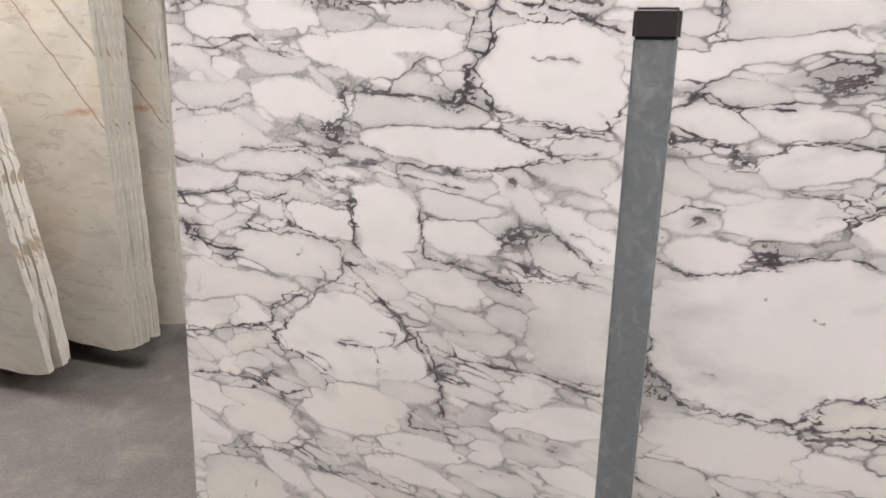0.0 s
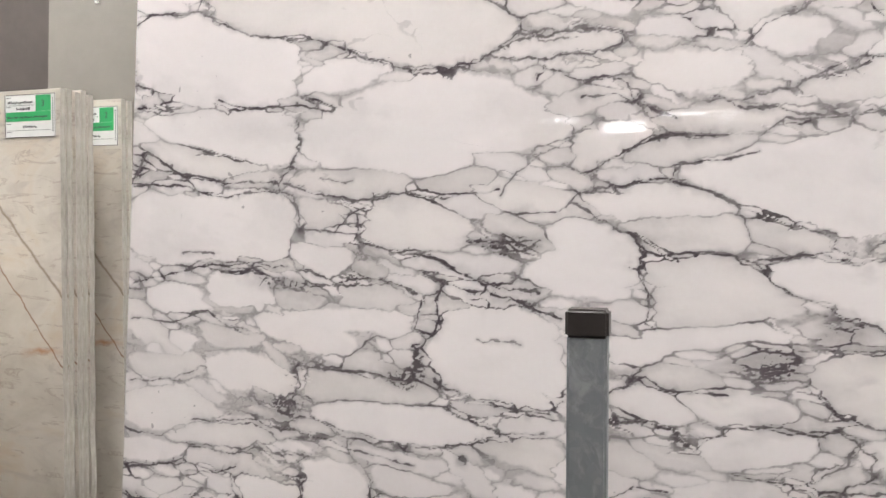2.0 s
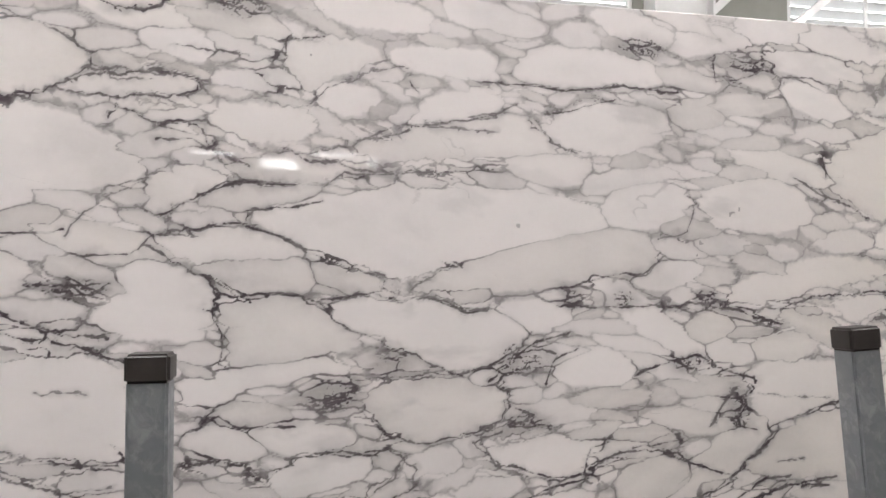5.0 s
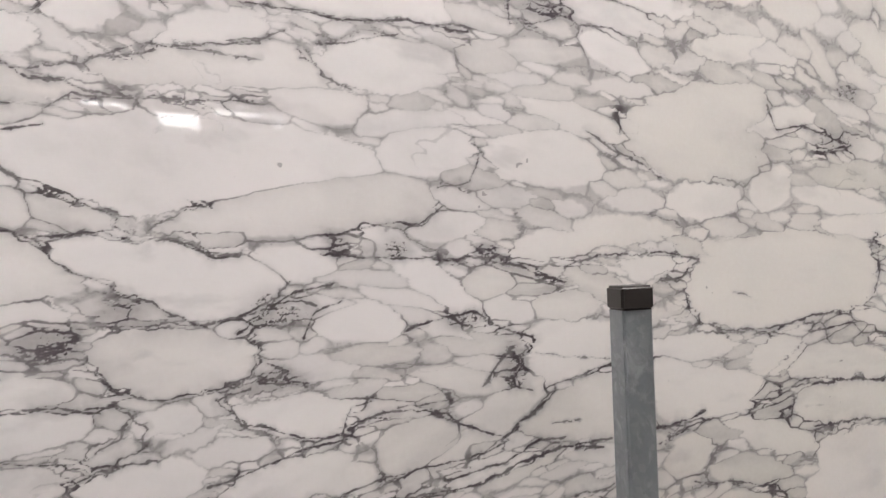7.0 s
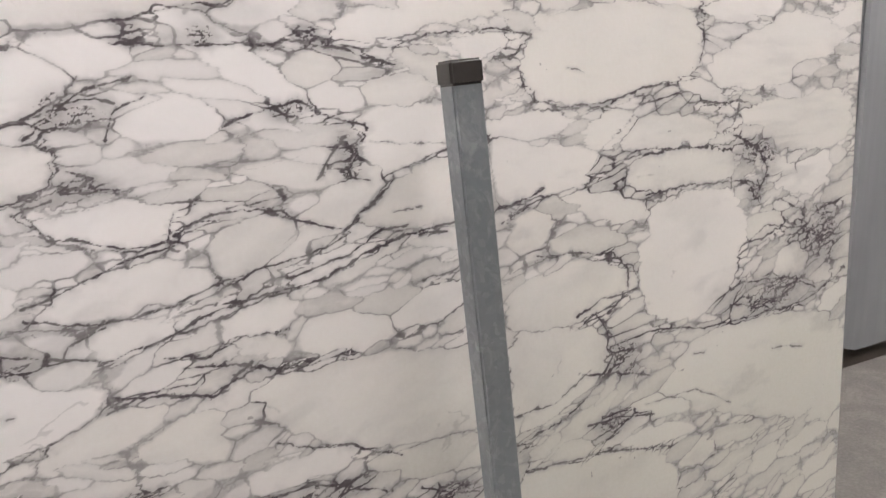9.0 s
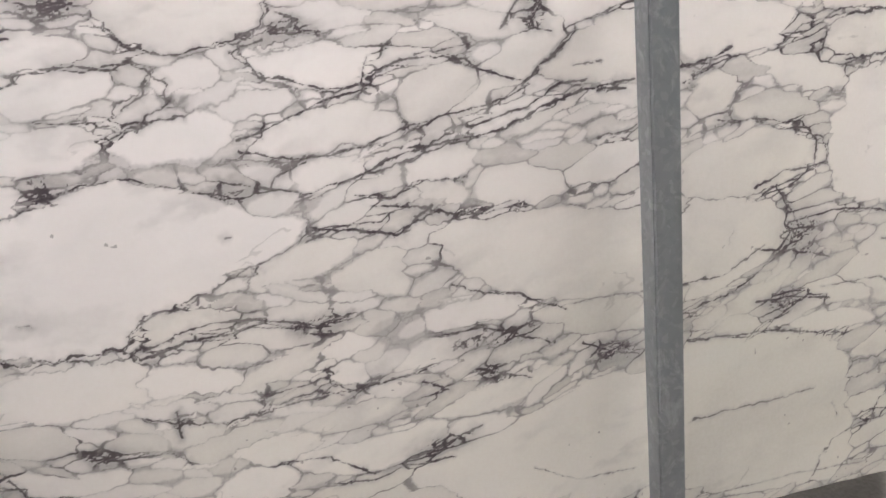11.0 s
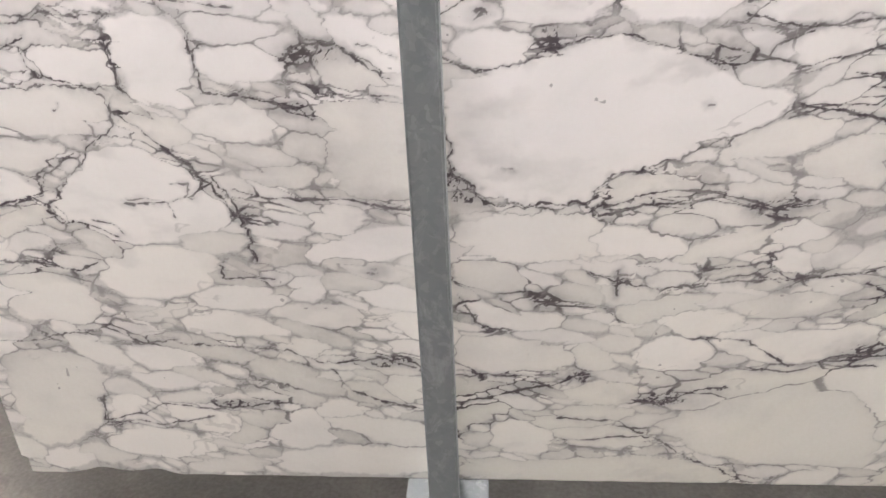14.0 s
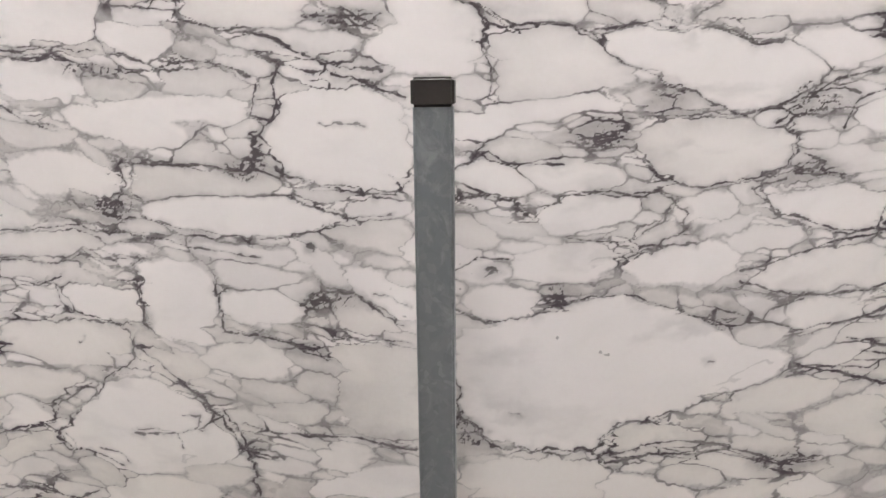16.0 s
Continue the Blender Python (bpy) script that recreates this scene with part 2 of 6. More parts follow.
# the north wall, with two high louvred windows cut through it
WINDOWS = ((2.30, 4.10), (5.75, 7.55))
WIN_LOW, WIN_TOP = 3.85, 4.95
structure("wall_north", box(0.9, ROOM_Y1, 0.0, ROOM_X1, ROOM_Y1 + 0.15, WIN_LOW), GREYWALL, "grey green wall under the high windows")
structure("wall_north_head", box(0.9, ROOM_Y1, WIN_TOP, ROOM_X1, ROOM_Y1 + 0.15, ROOM_Z), GREYWALL, "grey green wall over the high windows")
for x0, x1 in ((0.9, WINDOWS[0][0]), (WINDOWS[0][1], WINDOWS[1][0]), (WINDOWS[1][1], ROOM_X1)):
    structure("wall_north_pier", box(x0, ROOM_Y1, WIN_LOW, x1, ROOM_Y1 + 0.15, WIN_TOP), GREYWALL, "grey green wall between the high windows")
for n, (x0, x1) in enumerate(WINDOWS):
    win = tagged(thing(f"window_{n + 1}", "high window with white louvre slats against daylight", "window"), kind="structure")
    for k in range(9):
        z = WIN_LOW + 0.06 + k * (WIN_TOP - WIN_LOW - 0.08) / 9
        slat = part("slat", box(x0, -0.05, -0.008, x1, 0.05, 0.008, 0.002), WHITESTEEL, win)
        slat.matrix_basis = pose(0, ROOM_Y1 + 0.07, z, -35, 0, 0)
    for x in (x0 + 0.02, (x0 + x1) / 2, x1 - 0.02):
        part("mullion", box(x - 0.02, ROOM_Y1 + 0.005, WIN_LOW, x + 0.02, ROOM_Y1 + 0.03, WIN_TOP), WHITESTEEL, win)
sky = structure("backdrop", box(1.5, ROOM_Y1 + 1.2, 3.0, 9.0, ROOM_Y1 + 1.25, 6.6), DAYLIGHT, "bright overcast sky outside the high windows")
structure("wall_south", box(ROOM_X0, ROOM_Y0 - 0.15, 0.0, ROOM_X1, ROOM_Y0, ROOM_Z), WALL, "plain beige far wall of the hall")
structure("wall_west", box(ROOM_X0 - 0.15, ROOM_Y0, 0.0, ROOM_X0, ROOM_Y1 + 0.15, ROOM_Z), WALL, "plain beige side wall of the hall")
structure("wall_east", box(ROOM_X1, ROOM_Y0, 0.0, ROOM_X1 + 0.15, ROOM_Y1 + 0.15, ROOM_Z), DARKWALL, "dark brown side wall of the hall")
structure("ceiling", box(ROOM_X0, ROOM_Y0, ROOM_Z, ROOM_X1, ROOM_Y1 + 0.15, ROOM_Z + 0.2), CEILING, "pale grey sheet ceiling of the hall")


# ---- ceiling lights ----
def ceiling_light(x, y, width, depth, tubes, glow=TUBE):
    t = thing("ceiling_light", "white steel ceiling fixture with glowing strip tubes", "light", "hall ceiling lights", pose(x, y, ROOM_Z - 0.35))
    part("frame", box(-width / 2 - 0.05, -depth / 2 - 0.05, 0.06, width / 2 + 0.05, depth / 2 + 0.05, 0.12, 0.01), WHITESTEEL, t)
    for k in range(tubes):
        yy = -depth / 2 + (k + 0.5) * depth / tubes
        part("tube", box(-width / 2, yy - 0.035, 0.0, width / 2, yy + 0.035, 0.05, 0.015), glow, t)
    for sx in (-1, 1):
        part("hanger", box(sx * width * 0.4 - 0.006, -0.006, 0.12, sx * width * 0.4 + 0.006, 0.006, 0.35), WHITESTEEL, t)
    return t


for x in (-6.5, -3.1, 0.3, 3.7, 7.1, 10.5):
    for y in (-1.75, -0.65):
        ceiling_light(x, y, 1.5, 0.9, 4)
for x, y in ((-5.0, 1.8), (1.5, 2.4), (7.5, 2.4)):
    ceiling_light(x, y, 1.5, 0.9, 4)
# the far ones that the polish mirrors
ceiling_light(-1.15, -14.5, 0.90, 0.16, 1, DIMTUBE)
ceiling_light(0.25, -15.4, 0.86, 1.20, 4, DIMTUBE)
ceiling_light(1.50, -14.3, 0.90, 0.16, 1, DIMTUBE)
ceiling_light(2.40, -14.9, 0.26, 1.20, 2, DIMTUBE)

# ---- roof steel ----
def roof_column(x, y):
    t = thing("roof_column", "white painted steel column with flanges by the wall", "column", "", pose(x, y, 0))
    part("web", box(-0.28, -0.012, 0.0, 0.28, 0.012, ROOM_Z, 0.002), WHITESTEEL, t)
    for sx in (-1, 1):
        part("flange", box(sx * 0.29 - 0.012, -0.12, 0.0, sx * 0.29 + 0.012, 0.12, ROOM_Z, 0.003), WHITESTEEL, t)
    return t


def roof_brace(x0, z0, x1, z1, y):
    length, slope = math.hypot(x1 - x0, z1 - z0), math.degrees(math.atan2(z1 - z0, x1 - x0))
    ob = part("roof_brace", box(0, -0.035, -0.035, length, 0.035, 0.035, 0.006), WHITESTEEL)
    ob.matrix_basis = pose(x0, y, z0, 0, -slope, 0)
    return tagged(ob, "slanting white steel brace under the roof", "brace", "roof braces")


roof_column(4.50, ROOM_Y1 - 0.16)
roof_brace(4.80, 4.05, 6.25, ROOM_Z, ROOM_Y1 - 0.20)
roof_brace(5.35, 3.75, 7.40, ROOM_Z, ROOM_Y1 - 0.30)

# ---- the marble slab ----
CLASTS, VEINS, CLOTS = [], [], []


def clast(*outline):
    """One pale fragment of the breccia, by its corners on the slab's face."""
    CLASTS.append(list(outline))


clast((0.376, 1.382), (0.400, 1.391), (0.432, 1.369), (0.493, 1.359), (0.491, 1.328), (0.441, 1.310), (0.385, 1.329), (0.370, 1.351))
clast((0.587, 1.350), (0.681, 1.354), (0.773, 1.349), (0.810, 1.336), (0.773, 1.318), (0.698, 1.314), (0.614, 1.328))
clast((0.571, 1.319), (0.623, 1.319), (0.660, 1.305), (0.650, 1.287), (0.602, 1.283), (0.574, 1.296))
clast((0.496, 1.333), (0.539, 1.337), (0.581, 1.328), (0.566, 1.310), (0.508, 1.306))
clast((1.015, 1.348), (1.064, 1.356), (1.135, 1.360), (1.180, 1.339), (1.208, 1.313), (1.245, 1.286), (1.228, 1.269), (1.139, 1.256), (1.049, 1.242), (1.026, 1.251), (1.029, 1.296), (1.011, 1.322))
clast((1.189, 1.347), (1.232, 1.364), (1.311, 1.351), (1.407, 1.346), (1.502, 1.337), (1.548, 1.303), (1.542, 1.277), (1.502, 1.251), (1.443, 1.229), (1.381, 1.238), (1.317, 1.269), (1.253, 1.299), (1.208, 1.321))
clast((1.409, 1.376), (1.477, 1.375), (1.475, 1.354), (1.433, 1.346), (1.406, 1.359))
clast((1.246, 1.260), (1.281, 1.269), (1.318, 1.251), (1.310, 1.229), (1.266, 1.229), (1.238, 1.242))
clast((1.317, 1.260), (1.362, 1.247), (1.399, 1.229), (1.337, 1.225), (1.315, 1.234))
clast((1.246, 1.184), (1.276, 1.207), (1.338, 1.216), (1.427, 1.216), (1.489, 1.203), (1.509, 1.181), (1.507, 1.154), (1.479, 1.126), (1.417, 1.112), (1.345, 1.112), (1.308, 1.120), (1.280, 1.148))
clast((0.957, 1.224), (1.030, 1.233), (1.139, 1.251), (1.220, 1.251), (1.230, 1.229), (1.140, 1.224), (1.068, 1.211), (1.022, 1.188), (0.957, 1.174))
clast((1.004, 1.169), (1.050, 1.188), (1.114, 1.184), (1.142, 1.165), (1.134, 1.147), (1.078, 1.137), (1.023, 1.146))
clast((0.667, 1.260), (0.734, 1.265), (0.808, 1.260), (0.883, 1.242), (0.886, 1.113), (0.853, 1.093), (0.786, 1.097), (0.709, 1.116), (0.662, 1.139), (0.644, 1.177), (0.665, 1.210), (0.675, 1.233))
clast((0.296, 1.227), (0.367, 1.242), (0.484, 1.246), (0.609, 1.246), (0.623, 1.228), (0.607, 1.205), (0.511, 1.214), (0.472, 1.209), (0.509, 1.186), (0.498, 1.167), (0.409, 1.171), (0.352, 1.190), (0.314, 1.204))
clast((0.330, 1.269), (0.390, 1.278), (0.447, 1.269), (0.426, 1.251), (0.367, 1.246))
clast((0.459, 1.288), (0.564, 1.292), (0.621, 1.278), (0.619, 1.251), (0.485, 1.255))
clast((0.477, 1.157), (0.547, 1.176), (0.585, 1.153), (0.623, 1.139), (0.613, 1.129), (0.545, 1.139), (0.486, 1.143))
clast((0.577, 1.181), (0.606, 1.186), (0.629, 1.158), (0.613, 1.144), (0.590, 1.158))
clast((0.401, 1.128), (0.485, 1.133), (0.554, 1.129), (0.641, 1.120), (0.670, 1.101), (0.610, 1.086), (0.511, 1.085), (0.421, 1.075), (0.402, 1.089))
clast((0.195, 1.136), (0.258, 1.151), (0.327, 1.147), (0.381, 1.133), (0.393, 1.099), (0.351, 1.084), (0.260, 1.083), (0.211, 1.097), (0.188, 1.117))
clast((0.420, 1.060), (0.461, 1.080), (0.531, 1.085), (0.649, 1.087), (0.727, 1.068), (0.775, 1.049), (0.745, 1.034), (0.666, 1.018), (0.566, 1.012), (0.498, 1.031), (0.438, 1.040))
clast((0.670, 1.111), (0.728, 1.102), (0.814, 1.088), (0.805, 1.083), (0.766, 1.073), (0.708, 1.082))
clast((0.766, 1.068), (0.824, 1.083), (0.886, 1.079), (0.881, 1.055), (0.804, 1.049), (0.780, 1.054))
clast((0.735, 1.029), (0.804, 1.040), (0.886, 1.046), (0.885, 0.987), (0.813, 1.001), (0.764, 1.010))
clast((0.543, 0.967), (0.584, 0.972), (0.633, 0.958), (0.693, 0.944), (0.682, 0.929), (0.561, 0.926))
clast((0.495, 1.001), (0.585, 0.993), (0.694, 0.984), (0.663, 0.964), (0.594, 0.973), (0.524, 0.982))
clast((0.411, 0.960), (0.483, 0.971), (0.522, 0.951), (0.545, 0.911), (0.531, 0.859), (0.540, 0.827), (0.492, 0.810), (0.441, 0.825), (0.418, 0.856), (0.406, 0.898), (0.408, 0.929))
clast((0.261, 0.906), (0.304, 0.922), (0.356, 0.923), (0.396, 0.908), (0.409, 0.877), (0.381, 0.856), (0.308, 0.859), (0.269, 0.885))
clast((0.560, 0.911), (0.621, 0.922), (0.681, 0.908), (0.700, 0.883), (0.659, 0.856), (0.577, 0.860), (0.553, 0.880))
clast((0.317, 0.736), (0.383, 0.754), (0.445, 0.739), (0.495, 0.708), (0.535, 0.676), (0.558, 0.621), (0.562, 0.587), (0.497, 0.579), (0.410, 0.564), (0.323, 0.567), (0.271, 0.600), (0.230, 0.621), (0.267, 0.668), (0.303, 0.702))
clast((0.496, 0.794), (0.554, 0.817), (0.616, 0.824), (0.667, 0.804), (0.681, 0.778), (0.644, 0.761), (0.582, 0.754), (0.531, 0.769))
clast((0.748, 0.822), (0.799, 0.833), (0.894, 0.820), (0.958, 0.816), (0.959, 0.645), (0.893, 0.643), (0.826, 0.646), (0.764, 0.655), (0.761, 0.726), (0.757, 0.780), (0.733, 0.800))
clast((0.752, 0.925), (0.801, 0.905), (0.860, 0.876), (0.879, 0.840), (0.809, 0.844), (0.760, 0.858))
clast((0.696, 0.767), (0.757, 0.764), (0.756, 0.715), (0.715, 0.725), (0.674, 0.735))
clast((0.968, 0.858), (1.007, 0.869), (1.075, 0.870), (1.152, 0.902), (1.208, 0.918), (1.274, 0.919), (1.341, 0.901), (1.400, 0.867), (1.449, 0.838), (1.526, 0.820), (1.510, 0.789), (1.446, 0.756), (1.381, 0.734), (1.306, 0.700), (1.248, 0.682), (1.221, 0.638), (1.161, 0.630), (1.081, 0.633), (1.010, 0.658), (0.969, 0.732))
clast((0.978, 0.909), (1.016, 0.934), (1.093, 0.926), (1.113, 0.911), (1.085, 0.881), (1.027, 0.869), (0.987, 0.889))
clast((1.054, 0.985), (1.110, 1.000), (1.185, 1.015), (1.232, 1.007), (1.243, 0.982), (1.197, 0.952), (1.131, 0.937), (1.073, 0.950))
clast((1.099, 1.062), (1.145, 1.091), (1.200, 1.096), (1.265, 1.092), (1.266, 1.064), (1.203, 1.035), (1.128, 1.024), (1.100, 1.043))
clast((1.250, 1.016), (1.286, 1.045), (1.326, 1.060), (1.328, 1.032), (1.288, 1.012))
clast((1.329, 1.088), (1.410, 1.098), (1.429, 1.080), (1.404, 1.056), (1.350, 1.046), (1.331, 1.060))
clast((1.429, 1.080), (1.493, 1.067), (1.485, 1.054), (1.431, 1.061))
clast((1.411, 1.028), (1.459, 1.043), (1.522, 1.048), (1.534, 1.020), (1.499, 1.005), (1.426, 1.004))
clast((1.243, 0.973), (1.297, 1.003), (1.370, 1.018), (1.435, 1.005), (1.430, 0.956), (1.366, 0.946), (1.291, 0.949))
clast((1.377, 0.926), (1.433, 0.917), (1.472, 0.894), (1.436, 0.888), (1.388, 0.902))
clast((1.500, 0.894), (1.553, 0.920), (1.652, 0.931), (1.647, 0.892), (1.576, 0.871), (1.520, 0.875))
clast((1.447, 0.746), (1.521, 0.774), (1.613, 0.786), (1.616, 0.761), (1.544, 0.723), (1.451, 0.704), (1.420, 0.724))
clast((1.240, 0.644), (1.258, 0.682), (1.326, 0.690), (1.395, 0.681), (1.406, 0.655), (1.310, 0.635), (1.251, 0.622))
clast((1.440, 0.661), (1.482, 0.679), (1.550, 0.665), (1.572, 0.639), (1.506, 0.626), (1.451, 0.640))
clast((1.594, 0.613), (1.629, 0.636), (1.677, 0.632), (1.662, 0.599), (1.605, 0.592))
clast((0.706, 0.620), (0.753, 0.639), (0.805, 0.635), (0.815, 0.607), (0.773, 0.572), (0.721, 0.587))
clast((0.107, 0.605), (0.170, 0.633), (0.225, 0.633), (0.229, 0.611), (0.166, 0.582), (0.118, 0.570))
clast((0.307, 0.523), (0.358, 0.553), (0.457, 0.553), (0.520, 0.541), (0.524, 0.499), (0.485, 0.463), (0.403, 0.444), (0.324, 0.450), (0.287, 0.487))
clast((0.070, 0.486), (0.141, 0.492), (0.208, 0.486), (0.257, 0.455), (0.277, 0.418), (0.252, 0.385), (0.179, 0.378), (0.114, 0.397), (0.078, 0.436))
clast((0.463, 0.587), (0.538, 0.587), (0.589, 0.570), (0.575, 0.547), (0.509, 0.541), (0.469, 0.558))
clast((0.590, 0.535), (0.641, 0.558), (0.704, 0.553), (0.712, 0.529), (0.657, 0.518), (0.603, 0.518))
clast((0.582, 0.593), (0.647, 0.604), (0.708, 0.587), (0.685, 0.570), (0.611, 0.576))
clast((0.717, 0.524), (0.746, 0.547), (0.798, 0.535), (0.818, 0.512), (0.774, 0.500))
clast((0.652, 0.470), (0.687, 0.494), (0.725, 0.494), (0.727, 0.458), (0.692, 0.439), (0.660, 0.445))
clast((0.460, 0.450), (0.519, 0.469), (0.597, 0.469), (0.650, 0.451), (0.635, 0.426), (0.545, 0.419), (0.478, 0.425))
clast((0.290, 0.398), (0.399, 0.425), (0.469, 0.438), (0.453, 0.412), (0.345, 0.386))
clast((0.428, 0.399), (0.511, 0.419), (0.619, 0.382), (0.650, 0.363), (0.536, 0.362), (0.445, 0.367))
clast((0.601, 0.420), (0.692, 0.433), (0.790, 0.421), (0.810, 0.396), (0.753, 0.383), (0.665, 0.389))
clast((0.781, 0.458), (0.847, 0.470), (0.911, 0.467), (0.909, 0.410), (0.833, 0.421))
clast((0.285, 0.379), (0.368, 0.386), (0.399, 0.367), (0.338, 0.353))
clast((0.614, 0.343), (0.684, 0.356), (0.727, 0.337), (0.689, 0.297), (0.620, 0.303))
clast((0.028, 0.309), (0.091, 0.317), (0.174, 0.311), (0.229, 0.291), (0.236, 0.235), (0.213, 0.146), (0.169, 0.092), (0.087, 0.074), (0.029, 0.096), (0.034, 0.202))
clast((0.242, 0.191), (0.296, 0.214), (0.321, 0.186), (0.282, 0.148), (0.237, 0.139))
clast((0.287, 0.257), (0.369, 0.272), (0.427, 0.266), (0.447, 0.245), (0.360, 0.230))
clast((0.473, 0.107), (0.516, 0.145), (0.557, 0.131), (0.558, 0.093), (0.495, 0.084))
clast((0.590, 0.154), (0.654, 0.184), (0.711, 0.164), (0.717, 0.097), (0.630, 0.080), (0.571, 0.101))
clast((0.823, 0.244), (0.859, 0.272), (0.909, 0.259), (0.908, 0.211), (0.844, 0.202))
clast((0.222, 0.101), (0.340, 0.126), (0.458, 0.091), (0.441, 0.060), (0.298, 0.040), (0.213, 0.062))
clast((0.579, 0.063), (0.728, 0.082), (0.945, 0.087), (0.944, 0.026), (0.747, 0.013), (0.573, 0.016))
clast((0.374, 0.042), (0.553, 0.055), (0.547, 0.015), (0.381, 0.010))
clast((0.977, 0.597), (1.058, 0.614), (1.158, 0.619), (1.222, 0.613), (1.249, 0.580), (1.232, 0.536), (1.162, 0.524), (1.059, 0.524), (0.976, 0.536))
clast((0.976, 0.524), (1.059, 0.518), (1.122, 0.489), (1.091, 0.460), (1.018, 0.465), (0.975, 0.483))
clast((1.144, 0.466), (1.205, 0.478), (1.263, 0.466), (1.260, 0.436), (1.187, 0.436))
clast((0.975, 0.441), (1.028, 0.429), (1.114, 0.411), (1.178, 0.405), (1.168, 0.380), (1.061, 0.373), (1.007, 0.404))
clast((0.974, 0.366), (1.061, 0.354), (1.170, 0.342), (1.204, 0.310), (1.173, 0.283), (1.062, 0.275), (0.972, 0.294))
clast((1.192, 0.336), (1.234, 0.349), (1.281, 0.305), (1.261, 0.278), (1.216, 0.291))
clast((1.308, 0.305), (1.341, 0.350), (1.393, 0.364), (1.458, 0.345), (1.479, 0.307), (1.434, 0.287), (1.358, 0.286))
clast((1.175, 0.229), (1.240, 0.258), (1.329, 0.252), (1.344, 0.211), (1.278, 0.196), (1.199, 0.202))
clast((1.272, 0.418), (1.332, 0.443), (1.453, 0.455), (1.447, 0.426), (1.356, 0.407), (1.296, 0.382))
clast((1.318, 0.586), (1.373, 0.623), (1.442, 0.612), (1.427, 0.580), (1.359, 0.575))
clast((1.541, 0.536), (1.597, 0.547), (1.623, 0.514), (1.588, 0.491), (1.546, 0.508))
clast((1.594, 0.564), (1.651, 0.569), (1.648, 0.536), (1.609, 0.536))
clast((1.477, 0.432), (1.574, 0.456), (1.674, 0.457), (1.681, 0.421), (1.584, 0.402), (1.500, 0.414))
clast((1.029, 0.112), (1.063, 0.157), (1.144, 0.158), (1.180, 0.115), (1.135, 0.069), (1.064, 0.075))
clast((0.971, 0.190), (1.063, 0.206), (1.086, 0.186), (1.005, 0.148), (0.970, 0.133))
clast((0.969, 0.058), (1.136, 0.054), (1.414, 0.077), (1.521, 0.042), (1.561, 0.005), (1.185, 0.001), (0.968, 0.003))
clast((1.172, 0.524), (1.263, 0.530), (1.345, 0.513), (1.327, 0.490), (1.245, 0.496))
clast((0.001, 1.912), (0.113, 1.899), (0.165, 1.873), (0.130, 1.835), (-0.000, 1.836))
clast((0.001, 1.824), (0.118, 1.824), (0.207, 1.802), (0.283, 1.765), (0.379, 1.756), (0.372, 1.669), (0.350, 1.632), (0.267, 1.628), (0.131, 1.636), (0.104, 1.654), (0.005, 1.691))
clast((0.167, 1.850), (0.278, 1.855), (0.479, 1.838), (0.613, 1.825), (0.762, 1.801), (0.794, 1.758), (0.774, 1.734), (0.734, 1.705), (0.703, 1.690), (0.596, 1.699), (0.507, 1.723), (0.414, 1.760), (0.258, 1.777), (0.194, 1.814))
clast((0.394, 1.695), (0.462, 1.720), (0.585, 1.694), (0.487, 1.660), (0.419, 1.657), (0.373, 1.653))
clast((0.119, 1.631), (0.255, 1.623), (0.363, 1.621), (0.376, 1.583), (0.374, 1.529), (0.274, 1.519), (0.136, 1.564), (0.045, 1.587), (0.017, 1.611))
clast((0.388, 1.593), (0.443, 1.624), (0.532, 1.659), (0.640, 1.677), (0.766, 1.658), (0.848, 1.621), (0.888, 1.580), (0.869, 1.551), (0.790, 1.537), (0.709, 1.512), (0.625, 1.492), (0.538, 1.508), (0.426, 1.519), (0.384, 1.545))
clast((0.007, 1.577), (0.136, 1.558), (0.249, 1.530), (0.322, 1.514), (0.215, 1.498), (0.115, 1.503), (0.037, 1.520))
clast((0.003, 1.464), (0.118, 1.459), (0.253, 1.471), (0.337, 1.460), (0.373, 1.429), (0.370, 1.382), (0.355, 1.334), (0.237, 1.336), (0.128, 1.323), (-0.000, 1.341))
clast((0.347, 1.487), (0.415, 1.508), (0.560, 1.503), (0.604, 1.487), (0.595, 1.462), (0.497, 1.451), (0.417, 1.466))
clast((0.383, 1.455), (0.452, 1.445), (0.497, 1.435), (0.476, 1.409), (0.409, 1.398), (0.385, 1.424))
clast((0.515, 1.415), (0.541, 1.456), (0.605, 1.457), (0.680, 1.437), (0.712, 1.408), (0.713, 1.368), (0.630, 1.362), (0.566, 1.360), (0.517, 1.379))
clast((0.370, 1.382), (0.432, 1.398), (0.500, 1.389), (0.501, 1.369), (0.423, 1.357), (0.383, 1.351))
clast((0.615, 1.482), (0.709, 1.502), (0.765, 1.507), (0.761, 1.473), (0.700, 1.457), (0.627, 1.462))
clast((0.899, 1.502), (0.894, 1.541), (0.908, 1.570), (0.965, 1.579), (1.031, 1.564), (0.985, 1.540), (0.947, 1.507))
clast((0.744, 1.699), (0.785, 1.723), (0.865, 1.735), (0.944, 1.732), (0.973, 1.711), (0.925, 1.693), (0.806, 1.692))
clast((0.991, 1.734), (1.048, 1.751), (1.112, 1.753), (1.144, 1.742), (1.139, 1.723), (1.057, 1.717), (1.001, 1.721))
clast((0.687, 1.847), (0.718, 1.871), (0.771, 1.873), (0.781, 1.851), (0.730, 1.834))
clast((0.837, 1.656), (0.877, 1.665), (0.901, 1.644), (0.877, 1.630), (0.847, 1.637))
